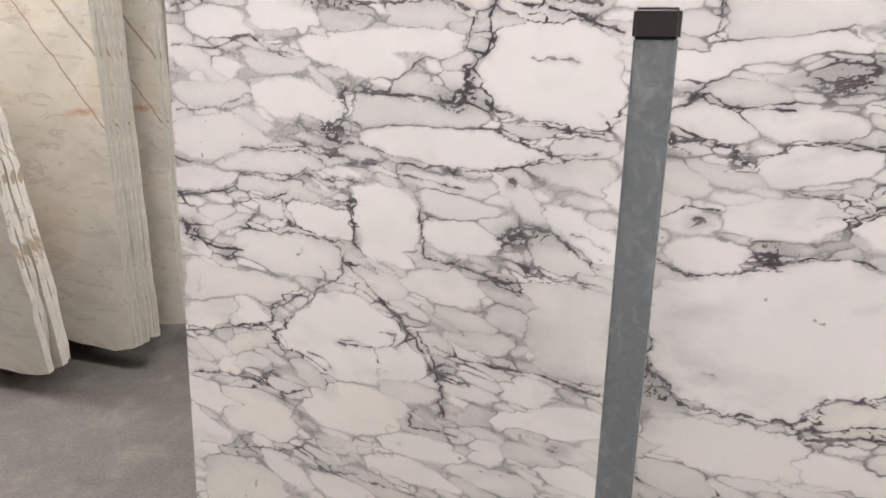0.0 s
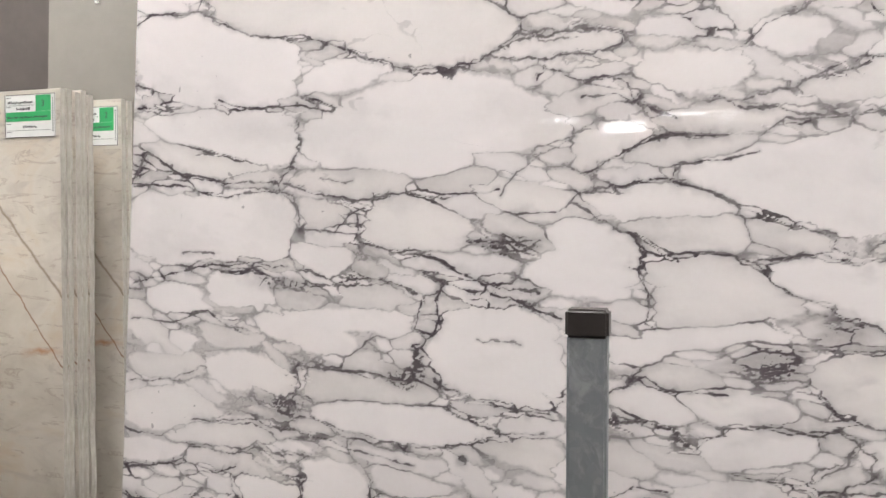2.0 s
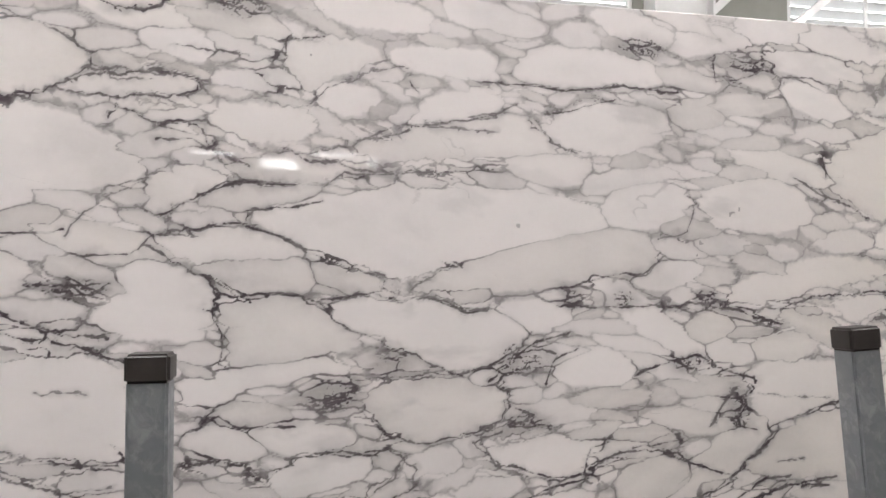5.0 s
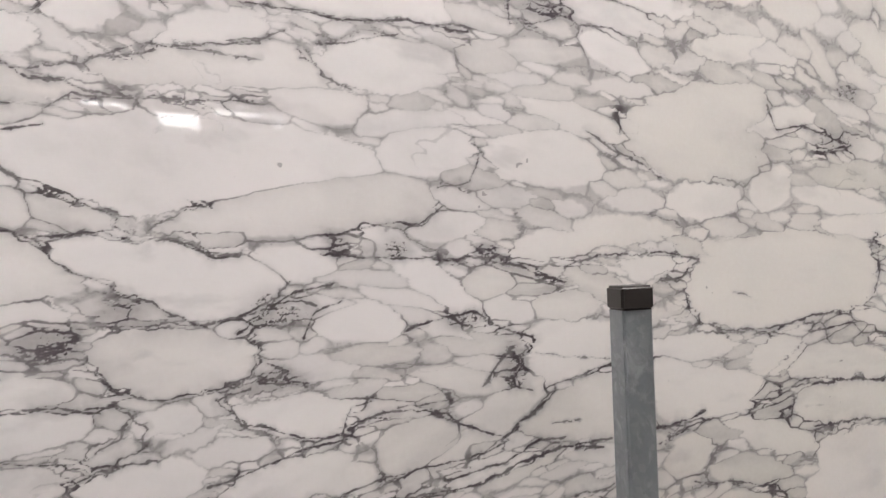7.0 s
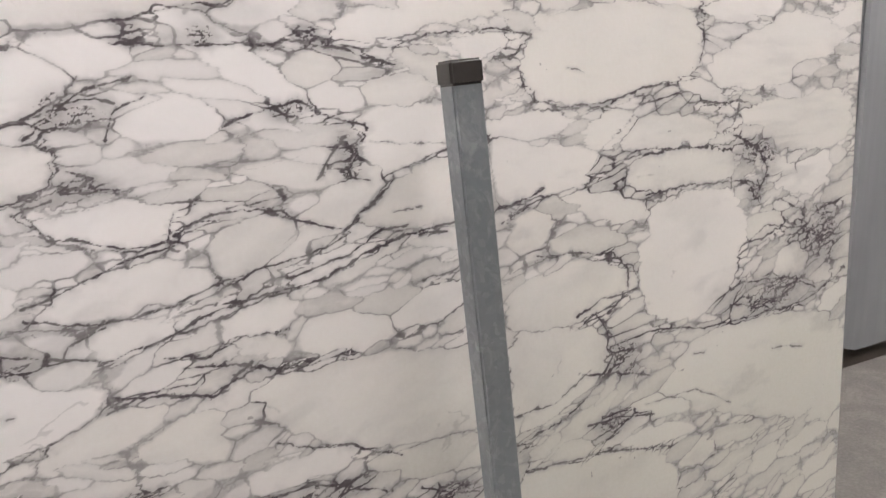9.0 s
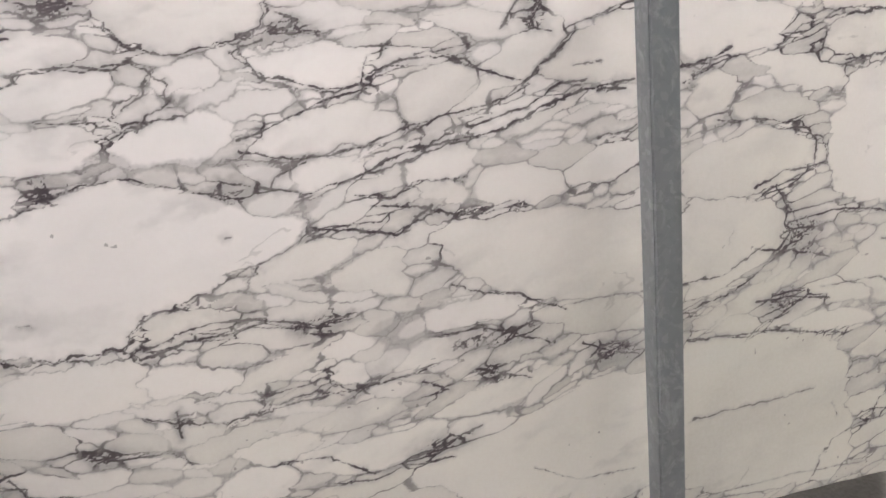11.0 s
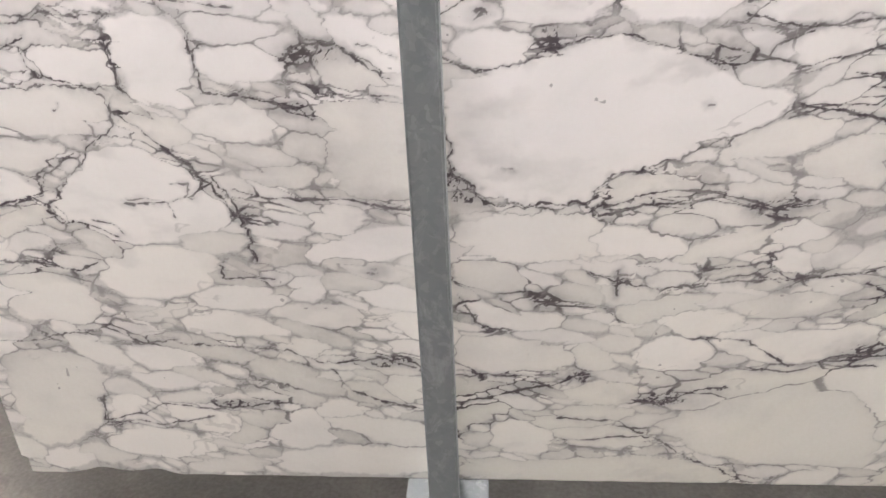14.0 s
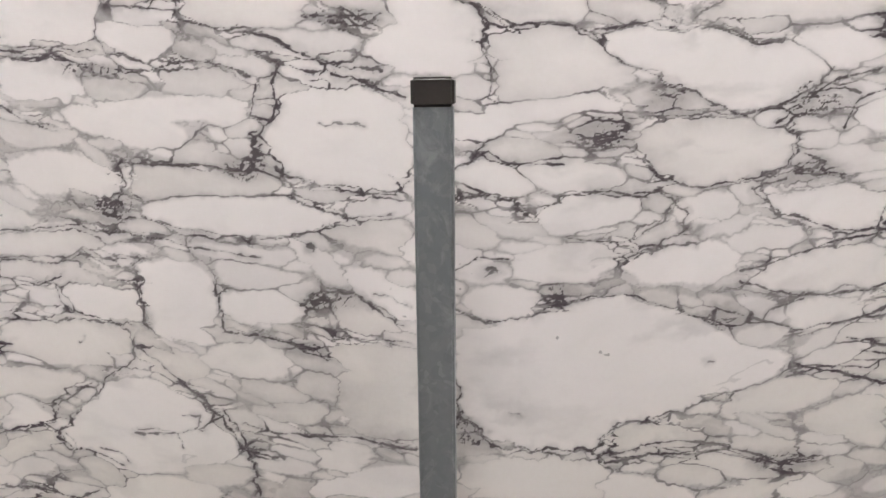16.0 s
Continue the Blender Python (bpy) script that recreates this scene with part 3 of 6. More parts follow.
clast((1.112, 1.777), (1.130, 1.805), (1.184, 1.817), (1.271, 1.807), (1.280, 1.773), (1.210, 1.758), (1.157, 1.708), (1.121, 1.762))
clast((1.001, 1.685), (1.085, 1.687), (1.148, 1.689), (1.175, 1.665), (1.140, 1.628), (1.058, 1.621), (0.992, 1.651))
clast((1.312, 1.569), (1.370, 1.578), (1.410, 1.564), (1.386, 1.542), (1.337, 1.547))
clast((0.966, 1.517), (1.031, 1.554), (1.122, 1.553), (1.184, 1.553), (1.166, 1.530), (1.095, 1.511), (1.013, 1.507))
clast((0.895, 1.449), (0.967, 1.469), (1.032, 1.474), (1.096, 1.465), (1.153, 1.438), (1.131, 1.428), (1.042, 1.422), (0.968, 1.412))
clast((0.968, 1.412), (1.060, 1.427), (1.131, 1.423), (1.158, 1.415), (1.171, 1.379), (1.140, 1.364), (1.060, 1.362), (1.005, 1.384))
clast((0.843, 1.391), (0.891, 1.425), (0.930, 1.411), (0.987, 1.384), (1.006, 1.356), (1.006, 1.310), (0.979, 1.285), (0.903, 1.292), (0.845, 1.299), (0.815, 1.322), (0.854, 1.362))
clast((1.167, 1.419), (1.235, 1.411), (1.277, 1.394), (1.302, 1.368), (1.252, 1.362), (1.184, 1.379))
clast((0.038, 1.266), (0.094, 1.284), (0.150, 1.280), (0.195, 1.245), (0.197, 1.224), (0.110, 1.225), (0.059, 1.239))
clast((0.167, 1.206), (0.258, 1.205), (0.329, 1.183), (0.272, 1.164), (0.188, 1.165))
clast((0.052, 1.169), (0.113, 1.193), (0.163, 1.174), (0.141, 1.142), (0.053, 1.147))
clast((-0.004, 1.069), (0.133, 1.083), (0.183, 1.060), (0.246, 1.024), (0.151, 1.001), (0.015, 0.995))
clast((1.496, 1.606), (1.579, 1.622), (1.649, 1.620), (1.676, 1.605), (1.658, 1.571), (1.596, 1.562), (1.537, 1.575))
clast((1.722, 1.623), (1.780, 1.628), (1.799, 1.611), (1.750, 1.597), (1.704, 1.603))
clast((1.657, 1.548), (1.667, 1.581), (1.760, 1.598), (1.858, 1.607), (1.931, 1.593), (1.858, 1.583), (1.760, 1.570), (1.694, 1.551))
clast((1.684, 1.518), (1.722, 1.558), (1.798, 1.573), (1.858, 1.563), (1.873, 1.526), (1.837, 1.494), (1.759, 1.486), (1.702, 1.496))
clast((1.910, 1.641), (1.963, 1.670), (2.051, 1.674), (2.068, 1.650), (2.006, 1.630), (1.931, 1.628))
clast((1.884, 1.551), (1.941, 1.579), (2.051, 1.588), (2.120, 1.552), (2.132, 1.500), (2.028, 1.479), (1.899, 1.493))
clast((2.168, 1.628), (2.241, 1.677), (2.317, 1.706), (2.493, 1.724), (2.508, 1.669), (2.487, 1.610), (2.516, 1.577), (2.467, 1.529), (2.344, 1.517), (2.267, 1.518), (2.192, 1.556), (2.162, 1.586))
clast((2.062, 1.680), (2.192, 1.704), (2.241, 1.688), (2.192, 1.662), (2.108, 1.670))
clast((2.816, 1.634), (2.917, 1.661), (3.006, 1.622), (2.990, 1.576), (2.885, 1.564), (2.817, 1.585))
clast((2.612, 1.548), (2.720, 1.585), (2.834, 1.574), (2.851, 1.537), (2.737, 1.525), (2.628, 1.526))
clast((2.474, 1.529), (2.538, 1.562), (2.575, 1.540), (2.554, 1.487), (2.489, 1.455), (2.460, 1.494))
clast((2.267, 1.474), (2.318, 1.510), (2.425, 1.510), (2.440, 1.471), (2.372, 1.440), (2.280, 1.448))
clast((1.868, 1.457), (1.920, 1.474), (1.995, 1.468), (1.984, 1.447), (1.909, 1.434))
clast((2.132, 1.469), (2.192, 1.493), (2.267, 1.474), (2.254, 1.452), (2.156, 1.449))
clast((2.339, 1.389), (2.426, 1.408), (2.584, 1.429), (2.738, 1.422), (2.796, 1.374), (2.805, 1.312), (2.757, 1.268), (2.631, 1.251), (2.513, 1.230), (2.386, 1.226), (2.326, 1.255), (2.313, 1.300), (2.339, 1.339))
clast((2.804, 1.374), (2.923, 1.388), (2.941, 1.369), (2.838, 1.355))
clast((1.940, 1.346), (1.962, 1.381), (2.028, 1.403), (2.144, 1.438), (2.267, 1.426), (2.306, 1.405), (2.192, 1.386), (2.120, 1.374), (2.050, 1.347), (1.983, 1.341))
clast((1.867, 1.394), (1.909, 1.420), (1.957, 1.411), (1.962, 1.391), (1.898, 1.380))
clast((2.073, 1.332), (2.120, 1.348), (2.144, 1.321), (2.097, 1.311))
clast((2.150, 1.348), (2.229, 1.370), (2.306, 1.350), (2.267, 1.322), (2.192, 1.316))
clast((1.856, 1.311), (1.898, 1.330), (1.951, 1.316), (1.951, 1.291), (1.897, 1.271), (1.861, 1.286))
clast((1.892, 1.256), (1.919, 1.281), (1.983, 1.275), (2.000, 1.249), (1.961, 1.230), (1.908, 1.236))
clast((1.972, 1.209), (2.016, 1.234), (2.108, 1.237), (2.230, 1.229), (2.230, 1.180), (2.150, 1.151), (2.073, 1.138), (2.027, 1.109), (1.994, 1.116), (1.988, 1.178))
clast((1.805, 1.204), (1.876, 1.217), (1.961, 1.210), (1.983, 1.189), (1.918, 1.176), (1.835, 1.179))
clast((1.600, 1.238), (1.663, 1.269), (1.738, 1.254), (1.756, 1.215), (1.718, 1.197), (1.644, 1.200), (1.600, 1.210))
clast((1.664, 1.366), (1.692, 1.385), (1.725, 1.386), (1.710, 1.357), (1.678, 1.338))
clast((1.821, 1.369), (1.857, 1.379), (1.888, 1.355), (1.846, 1.345))
clast((1.337, 1.368), (1.383, 1.403), (1.477, 1.432), (1.577, 1.467), (1.721, 1.483), (1.788, 1.468), (1.807, 1.435), (1.777, 1.401), (1.664, 1.384), (1.533, 1.372), (1.413, 1.370))
clast((1.575, 1.306), (1.664, 1.320), (1.757, 1.310), (1.757, 1.291), (1.700, 1.287), (1.618, 1.292))
clast((1.663, 1.301), (1.757, 1.282), (1.856, 1.262), (1.836, 1.247), (1.757, 1.249), (1.681, 1.273))
clast((1.471, 1.100), (1.572, 1.111), (1.679, 1.100), (1.698, 1.075), (1.651, 1.041), (1.571, 1.043), (1.495, 1.058))
clast((1.514, 1.195), (1.573, 1.197), (1.573, 1.166), (1.530, 1.168))
clast((1.608, 1.169), (1.681, 1.194), (1.785, 1.185), (1.756, 1.167), (1.680, 1.156))
clast((1.711, 1.027), (1.735, 1.053), (1.784, 1.069), (1.844, 1.050), (1.928, 1.019), (1.896, 0.996), (1.813, 0.984), (1.735, 0.967), (1.716, 0.988))
clast((1.461, 0.959), (1.502, 0.991), (1.571, 1.007), (1.651, 1.013), (1.697, 0.990), (1.711, 0.960), (1.659, 0.946), (1.587, 0.936), (1.510, 0.936), (1.452, 0.938))
clast((1.864, 0.934), (1.960, 0.970), (2.027, 1.000), (2.073, 1.002), (2.004, 0.971), (1.960, 0.944))
clast((2.027, 1.094), (2.073, 1.123), (2.156, 1.140), (2.243, 1.147), (2.243, 1.015), (2.168, 1.010), (2.050, 1.019), (1.960, 1.031), (2.005, 1.064))
clast((2.249, 1.180), (2.320, 1.155), (2.456, 1.138), (2.514, 1.124), (2.471, 1.056), (2.360, 1.052), (2.268, 1.046), (2.249, 1.114))
clast((2.588, 1.097), (2.648, 1.112), (2.792, 1.118), (2.911, 1.100), (2.912, 1.042), (2.761, 1.032), (2.634, 1.028), (2.588, 1.049))
clast((2.456, 1.173), (2.527, 1.212), (2.617, 1.198), (2.557, 1.134), (2.485, 1.131))
clast((2.543, 1.135), (2.617, 1.192), (2.758, 1.188), (2.876, 1.159), (2.825, 1.123), (2.664, 1.118))
clast((2.642, 0.997), (2.761, 1.020), (2.913, 1.010), (2.932, 0.950), (2.977, 0.907), (2.917, 0.821), (2.900, 0.771), (2.799, 0.713), (2.653, 0.738), (2.621, 0.816), (2.605, 0.891), (2.651, 0.935))
clast((2.275, 0.968), (2.321, 1.020), (2.388, 1.004), (2.361, 0.949), (2.288, 0.933))
clast((2.381, 0.959), (2.458, 0.976), (2.559, 0.955), (2.582, 0.917), (2.487, 0.908), (2.388, 0.929))
clast((2.269, 0.857), (2.361, 0.892), (2.487, 0.897), (2.590, 0.862), (2.614, 0.823), (2.531, 0.797), (2.459, 0.764), (2.349, 0.768), (2.276, 0.777))
clast((1.753, 0.907), (1.813, 0.925), (1.854, 0.905), (1.823, 0.879), (1.763, 0.857), (1.677, 0.873))
clast((1.060, 1.505), (1.138, 1.521), (1.228, 1.538), (1.329, 1.560), (1.443, 1.557), (1.569, 1.554), (1.665, 1.539), (1.697, 1.514), (1.707, 1.488), (1.609, 1.466), (1.482, 1.434), (1.384, 1.413), (1.328, 1.378), (1.278, 1.413), (1.178, 1.437), (1.100, 1.471))
clast((1.330, 1.673), (1.382, 1.722), (1.488, 1.752), (1.514, 1.715), (1.465, 1.682), (1.381, 1.669))
clast((1.531, 1.791), (1.575, 1.819), (1.685, 1.824), (1.806, 1.801), (1.816, 1.763), (1.704, 1.754), (1.606, 1.745), (1.531, 1.758))
clast((1.597, 1.847), (1.642, 1.871), (1.708, 1.863), (1.707, 1.835), (1.630, 1.827))
clast((1.819, 1.846), (1.890, 1.888), (1.970, 1.891), (2.015, 1.854), (1.968, 1.835), (1.853, 1.825))
clast((1.248, 1.635), (1.381, 1.669), (1.508, 1.689), (1.572, 1.669), (1.624, 1.628), (1.549, 1.616), (1.381, 1.602), (1.238, 1.604))
clast((1.572, 1.675), (1.648, 1.709), (1.725, 1.716), (1.803, 1.713), (1.835, 1.682), (1.811, 1.649), (1.733, 1.620), (1.657, 1.624), (1.603, 1.644))
clast((1.826, 1.725), (1.929, 1.750), (1.949, 1.696), (1.914, 1.673), (1.846, 1.682))
clast((2.813, 1.309), (2.959, 1.370), (3.095, 1.423), (3.243, 1.404), (3.311, 1.370), (3.246, 1.321), (3.098, 1.297), (3.078, 1.250), (2.941, 1.235), (2.831, 1.252))
clast((2.903, 1.178), (3.058, 1.217), (3.316, 1.242), (3.344, 1.110), (3.187, 1.077), (3.060, 1.101))
clast((3.021, 1.001), (3.123, 1.054), (3.253, 1.087), (3.268, 0.998), (3.168, 0.972))
clast((3.054, 0.820), (3.106, 0.856), (3.194, 0.829), (3.151, 0.761), (3.065, 0.767))
clast((2.736, 0.624), (2.809, 0.678), (3.067, 0.679), (3.352, 0.634), (3.352, 0.308), (3.071, 0.397), (2.808, 0.480), (2.664, 0.544))
clast((2.267, 0.779), (2.371, 0.764), (2.474, 0.756), (2.535, 0.693), (2.517, 0.645), (2.422, 0.590), (2.332, 0.550), (2.269, 0.555))
clast((1.838, 0.849), (1.872, 0.883), (1.955, 0.883), (2.019, 0.855), (2.016, 0.813), (1.949, 0.800), (1.855, 0.810))
clast((1.726, 0.872), (1.791, 0.864), (1.828, 0.841), (1.815, 0.813), (1.740, 0.830))
clast((1.734, 0.772), (1.802, 0.781), (1.948, 0.789), (2.083, 0.776), (2.221, 0.771), (2.236, 0.576), (2.023, 0.599), (1.892, 0.636), (1.813, 0.680), (1.777, 0.720))
clast((1.605, 0.879), (1.719, 0.893), (1.792, 0.878), (1.717, 0.869), (1.661, 0.848), (1.602, 0.851))
clast((1.839, 0.969), (1.922, 0.996), (2.031, 1.002), (1.962, 0.960), (1.876, 0.933), (1.832, 0.941))
clast((2.650, 0.709), (2.719, 0.695), (2.710, 0.670), (2.658, 0.674))
clast((2.287, 0.500), (2.390, 0.534), (2.496, 0.479), (2.447, 0.437))
clast((2.563, 0.555), (2.717, 0.552), (2.846, 0.499), (2.680, 0.484))
clast((1.729, 0.609), (1.796, 0.634), (1.899, 0.631), (1.945, 0.613), (1.898, 0.584), (1.806, 0.580), (1.739, 0.584))
clast((1.945, 0.589), (2.066, 0.596), (2.185, 0.604), (2.190, 0.516), (2.056, 0.518), (1.982, 0.554))
clast((1.388, 0.631), (1.448, 0.644), (1.507, 0.624), (1.545, 0.591), (1.443, 0.595), (1.356, 0.614))
clast((1.211, 0.408), (1.282, 0.417), (1.257, 0.386))
clast((1.603, 0.512), (1.627, 0.543), (1.704, 0.549), (1.691, 0.509))
clast((2.253, 0.462), (2.475, 0.447), (2.717, 0.409), (2.797, 0.017), (2.525, 0.029), (2.280, 0.084))
clast((0.004, 1.140), (0.155, 1.145), (0.194, 1.124), (0.166, 1.095), (0.029, 1.095))
clast((0.091, 0.988), (0.202, 1.013), (0.317, 1.021), (0.354, 1.002), (0.316, 0.977), (0.146, 0.969))
clast((0.019, 0.874), (0.100, 0.900), (0.155, 0.887), (0.098, 0.863))
clast((0.124, 0.823), (0.235, 0.860), (0.352, 0.861), (0.395, 0.843), (0.376, 0.794), (0.311, 0.767), (0.204, 0.772), (0.136, 0.800))
clast((0.019, 0.780), (0.092, 0.770), (0.203, 0.753), (0.291, 0.741), (0.229, 0.701), (0.117, 0.710), (0.004, 0.681))
clast((0.003, 0.668), (0.116, 0.697), (0.172, 0.680), (0.083, 0.634), (0.007, 0.615))
clast((-0.005, 0.448), (0.031, 0.414), (0.113, 0.368), (0.064, 0.321), (-0.009, 0.289))
clast((1.484, 1.346), (1.526, 1.350), (1.626, 1.354), (1.631, 1.311), (1.575, 1.295), (1.530, 1.312))
clast((0.196, 1.302), (0.285, 1.306), (0.334, 1.301), (0.312, 1.279), (0.348, 1.255), (0.287, 1.237), (0.189, 1.246))
clast((0.162, 1.037), (0.254, 1.028), (0.345, 1.024), (0.426, 1.015), (0.364, 1.005), (0.262, 1.013), (0.159, 1.017))
clast((0.152, 0.956), (0.256, 0.957), (0.343, 0.943), (0.336, 0.928), (0.252, 0.921), (0.148, 0.924))
clast((1.636, 0.751), (1.698, 0.763), (1.710, 0.660), (1.625, 0.678), (1.547, 0.697))
clast((0.137, 0.705), (0.184, 0.683), (0.218, 0.650), (0.158, 0.628), (0.117, 0.639))
clast((0.098, 0.576), (0.137, 0.559), (0.138, 0.523), (0.078, 0.510))
clast((1.474, 0.383), (1.589, 0.372), (1.757, 0.386), (1.769, 0.336), (1.652, 0.310), (1.537, 0.308), (1.468, 0.346))
clast((1.371, 0.163), (1.466, 0.200), (1.560, 0.229), (1.660, 0.271), (1.779, 0.292), (1.834, 0.050), (1.701, 0.054), (1.587, 0.059), (1.470, 0.085), (1.409, 0.121))
clast((1.297, 1.800), (1.356, 1.806), (1.422, 1.811), (1.492, 1.798), (1.491, 1.748), (1.389, 1.758), (1.305, 1.772))
clast((2.758, 1.691), (2.814, 1.769), (3.035, 1.799), (3.037, 1.728), (2.882, 1.695))
clast((2.787, 1.423), (2.887, 1.457), (3.043, 1.475), (3.044, 1.417), (2.940, 1.389), (2.821, 1.399))
clast((1.631, 0.242), (1.704, 0.293), (1.824, 0.322), (1.947, 0.364), (2.072, 0.420), (2.189, 0.413), (2.243, 0.404), (2.266, 0.068), (1.629, 0.213))


def vein(wide, dark, *course):
    """One strong vein: its half thickness, how dark it is, and the bends it runs through."""
    VEINS.append((wide, dark, course))


vein(0.0025, 0.90, (0.197, 1.311), (0.286, 1.308), (0.353, 1.301), (0.420, 1.288), (0.518, 1.306), (0.584, 1.296), (0.621, 1.283))
vein(0.0030, 0.90, (0.669, 1.305), (0.716, 1.292), (0.772, 1.287), (0.827, 1.269), (0.883, 1.251))
vein(0.0030, 0.90, (0.630, 1.269), (0.622, 1.219), (0.655, 1.210), (0.668, 1.233), (0.658, 1.269), (0.669, 1.305), (0.642, 1.319))
vein(0.0020, 0.80, (0.364, 1.360), (0.375, 1.324), (0.432, 1.310))
vein(0.0025, 0.90, (1.006, 1.365), (1.002, 1.322), (1.020, 1.296), (1.016, 1.247), (1.030, 1.238))
vein(0.0020, 0.80, (1.010, 1.383), (1.046, 1.361), (1.135, 1.365), (1.180, 1.352), (1.208, 1.317), (1.254, 1.291), (1.317, 1.269), (1.381, 1.238), (1.426, 1.221))
vein(0.0020, 0.70, (1.231, 1.220), (1.320, 1.220), (1.426, 1.225), (1.527, 1.256), (1.557, 1.299))
vein(0.0020, 0.90, (1.497, 1.212), (1.509, 1.181), (1.495, 1.145), (1.452, 1.122), (1.373, 1.107), (1.309, 1.116), (1.271, 1.148), (1.242, 1.170))
vein(0.0025, 0.90, (0.661, 1.130), (0.728, 1.106), (0.805, 1.088), (0.862, 1.089), (0.886, 1.113))
vein(0.0025, 0.90, (0.625, 1.186), (0.642, 1.144), (0.603, 1.129), (0.535, 1.138), (0.476, 1.138), (0.406, 1.138))
vein(0.0015, 0.70, (0.406, 1.128), (0.402, 1.089), (0.431, 1.075), (0.531, 1.085), (0.669, 1.087), (0.775, 1.049), (0.852, 1.055))
vein(0.0020, 0.80, (0.386, 1.138), (0.393, 1.099), (0.348, 1.049), (0.408, 1.045))
vein(0.0015, 0.70, (0.419, 1.050), (0.497, 1.026), (0.586, 1.012), (0.685, 1.014), (0.755, 1.039))
vein(0.0020, 0.80, (0.159, 1.012), (0.264, 1.023), (0.396, 1.020), (0.495, 0.996), (0.624, 0.978))
vein(0.0020, 0.70, (0.152, 0.958), (0.256, 0.959), (0.351, 0.974), (0.402, 0.970))
vein(0.0025, 0.90, (0.368, 0.933), (0.403, 0.929), (0.410, 0.888), (0.414, 0.846))
vein(0.0020, 0.80, (0.146, 0.909), (0.252, 0.916), (0.258, 0.879), (0.288, 0.864))
vein(0.0020, 0.80, (0.137, 0.845), (0.266, 0.853), (0.386, 0.854))
vein(0.0020, 0.80, (0.395, 0.835), (0.385, 0.786), (0.324, 0.747), (0.310, 0.713), (0.256, 0.662), (0.225, 0.627))
vein(0.0030, 0.95, (0.388, 0.813), (0.447, 0.766), (0.496, 0.719), (0.545, 0.671), (0.574, 0.610), (0.637, 0.601))
vein(0.0030, 0.90, (0.541, 0.931), (0.553, 0.870), (0.556, 0.838), (0.637, 0.830), (0.718, 0.810), (0.737, 0.790))
vein(0.0030, 0.90, (0.691, 0.893), (0.732, 0.924), (0.781, 0.920), (0.840, 0.876), (0.879, 0.861))
vein(0.0020, 0.85, (0.720, 0.863), (0.759, 0.838), (0.889, 0.830))
vein(0.0030, 0.90, (0.577, 0.666), (0.629, 0.651), (0.712, 0.648), (0.795, 0.645), (0.893, 0.627))
vein(0.0030, 0.95, (0.964, 0.743), (0.979, 0.690), (1.030, 0.637), (1.091, 0.633), (1.211, 0.632), (1.237, 0.611), (1.310, 0.630), (1.417, 0.639), (1.574, 0.618))
vein(0.0025, 0.90, (1.216, 0.632), (1.229, 0.665), (1.258, 0.687), (1.326, 0.695))
vein(0.0025, 0.90, (0.958, 0.888), (1.017, 0.869), (1.075, 0.875), (1.142, 0.902), (1.198, 0.921), (1.274, 0.924))
vein(0.0025, 0.90, (0.958, 0.958), (1.006, 0.984), (1.054, 0.980))
vein(0.0025, 0.90, (0.957, 1.132), (1.013, 1.160), (1.051, 1.142), (1.143, 1.142))
vein(0.0020, 0.85, (0.957, 1.085), (1.052, 1.086), (1.090, 1.048), (1.108, 1.067), (1.145, 1.091), (1.218, 1.101), (1.283, 1.088))
vein(0.0020, 0.80, (1.147, 1.020), (1.241, 1.011), (1.304, 1.046), (1.329, 1.088))
vein(0.0020, 0.85, (1.243, 0.978), (1.288, 1.002), (1.370, 1.018))
vein(0.0025, 0.90, (1.439, 0.966), (1.518, 0.991), (1.605, 1.026), (1.664, 1.036))
vein(0.0025, 0.90, (1.440, 0.947), (1.525, 0.924), (1.597, 0.930), (1.676, 0.941))
vein(0.0025, 0.90, (1.497, 1.122), (1.445, 1.103), (1.493, 1.071))
vein(0.0020, 0.80, (1.274, 0.924), (1.341, 0.901), (1.409, 0.872), (1.483, 0.879), (1.490, 0.899), (1.544, 0.919))
vein(0.0020, 0.80, (1.530, 0.779), (1.584, 0.801), (1.667, 0.803), (1.691, 0.814))
vein(0.0020, 0.85, (1.391, 0.729), (1.428, 0.751), (1.447, 0.746))
vein(0.0020, 0.80, (0.373, 0.643), (0.470, 0.646), (0.546, 0.676))
vein(0.0025, 0.85, (0.219, 0.621), (0.271, 0.600), (0.345, 0.574))
vein(0.0030, 0.95, (0.545, 0.691), (0.578, 0.637), (0.591, 0.581), (0.604, 0.523))
vein(0.0025, 0.90, (0.527, 0.517), (0.533, 0.487), (0.632, 0.488))
vein(0.0020, 0.80, (0.026, 0.343), (0.147, 0.344), (0.272, 0.372), (0.335, 0.340), (0.418, 0.347))
vein(0.0020, 0.85, (0.417, 0.340), (0.521, 0.335), (0.634, 0.323), (0.723, 0.297))
vein(0.0025, 0.85, (0.723, 0.297), (0.816, 0.312), (0.893, 0.286))
vein(0.0020, 0.85, (0.233, 0.206), (0.218, 0.139), (0.309, 0.156), (0.353, 0.193), (0.473, 0.181), (0.596, 0.198))
vein(0.0030, 0.90, (0.722, 0.284), (0.764, 0.229), (0.832, 0.202), (0.901, 0.189))
vein(0.0020, 0.80, (0.229, 0.132), (0.342, 0.134), (0.457, 0.159))
vein(0.0030, 0.90, (0.971, 0.198), (1.028, 0.213), (1.096, 0.235), (1.163, 0.249), (1.217, 0.277))
vein(0.0030, 0.90, (1.332, 0.211), (1.400, 0.206), (1.450, 0.241), (1.504, 0.242))
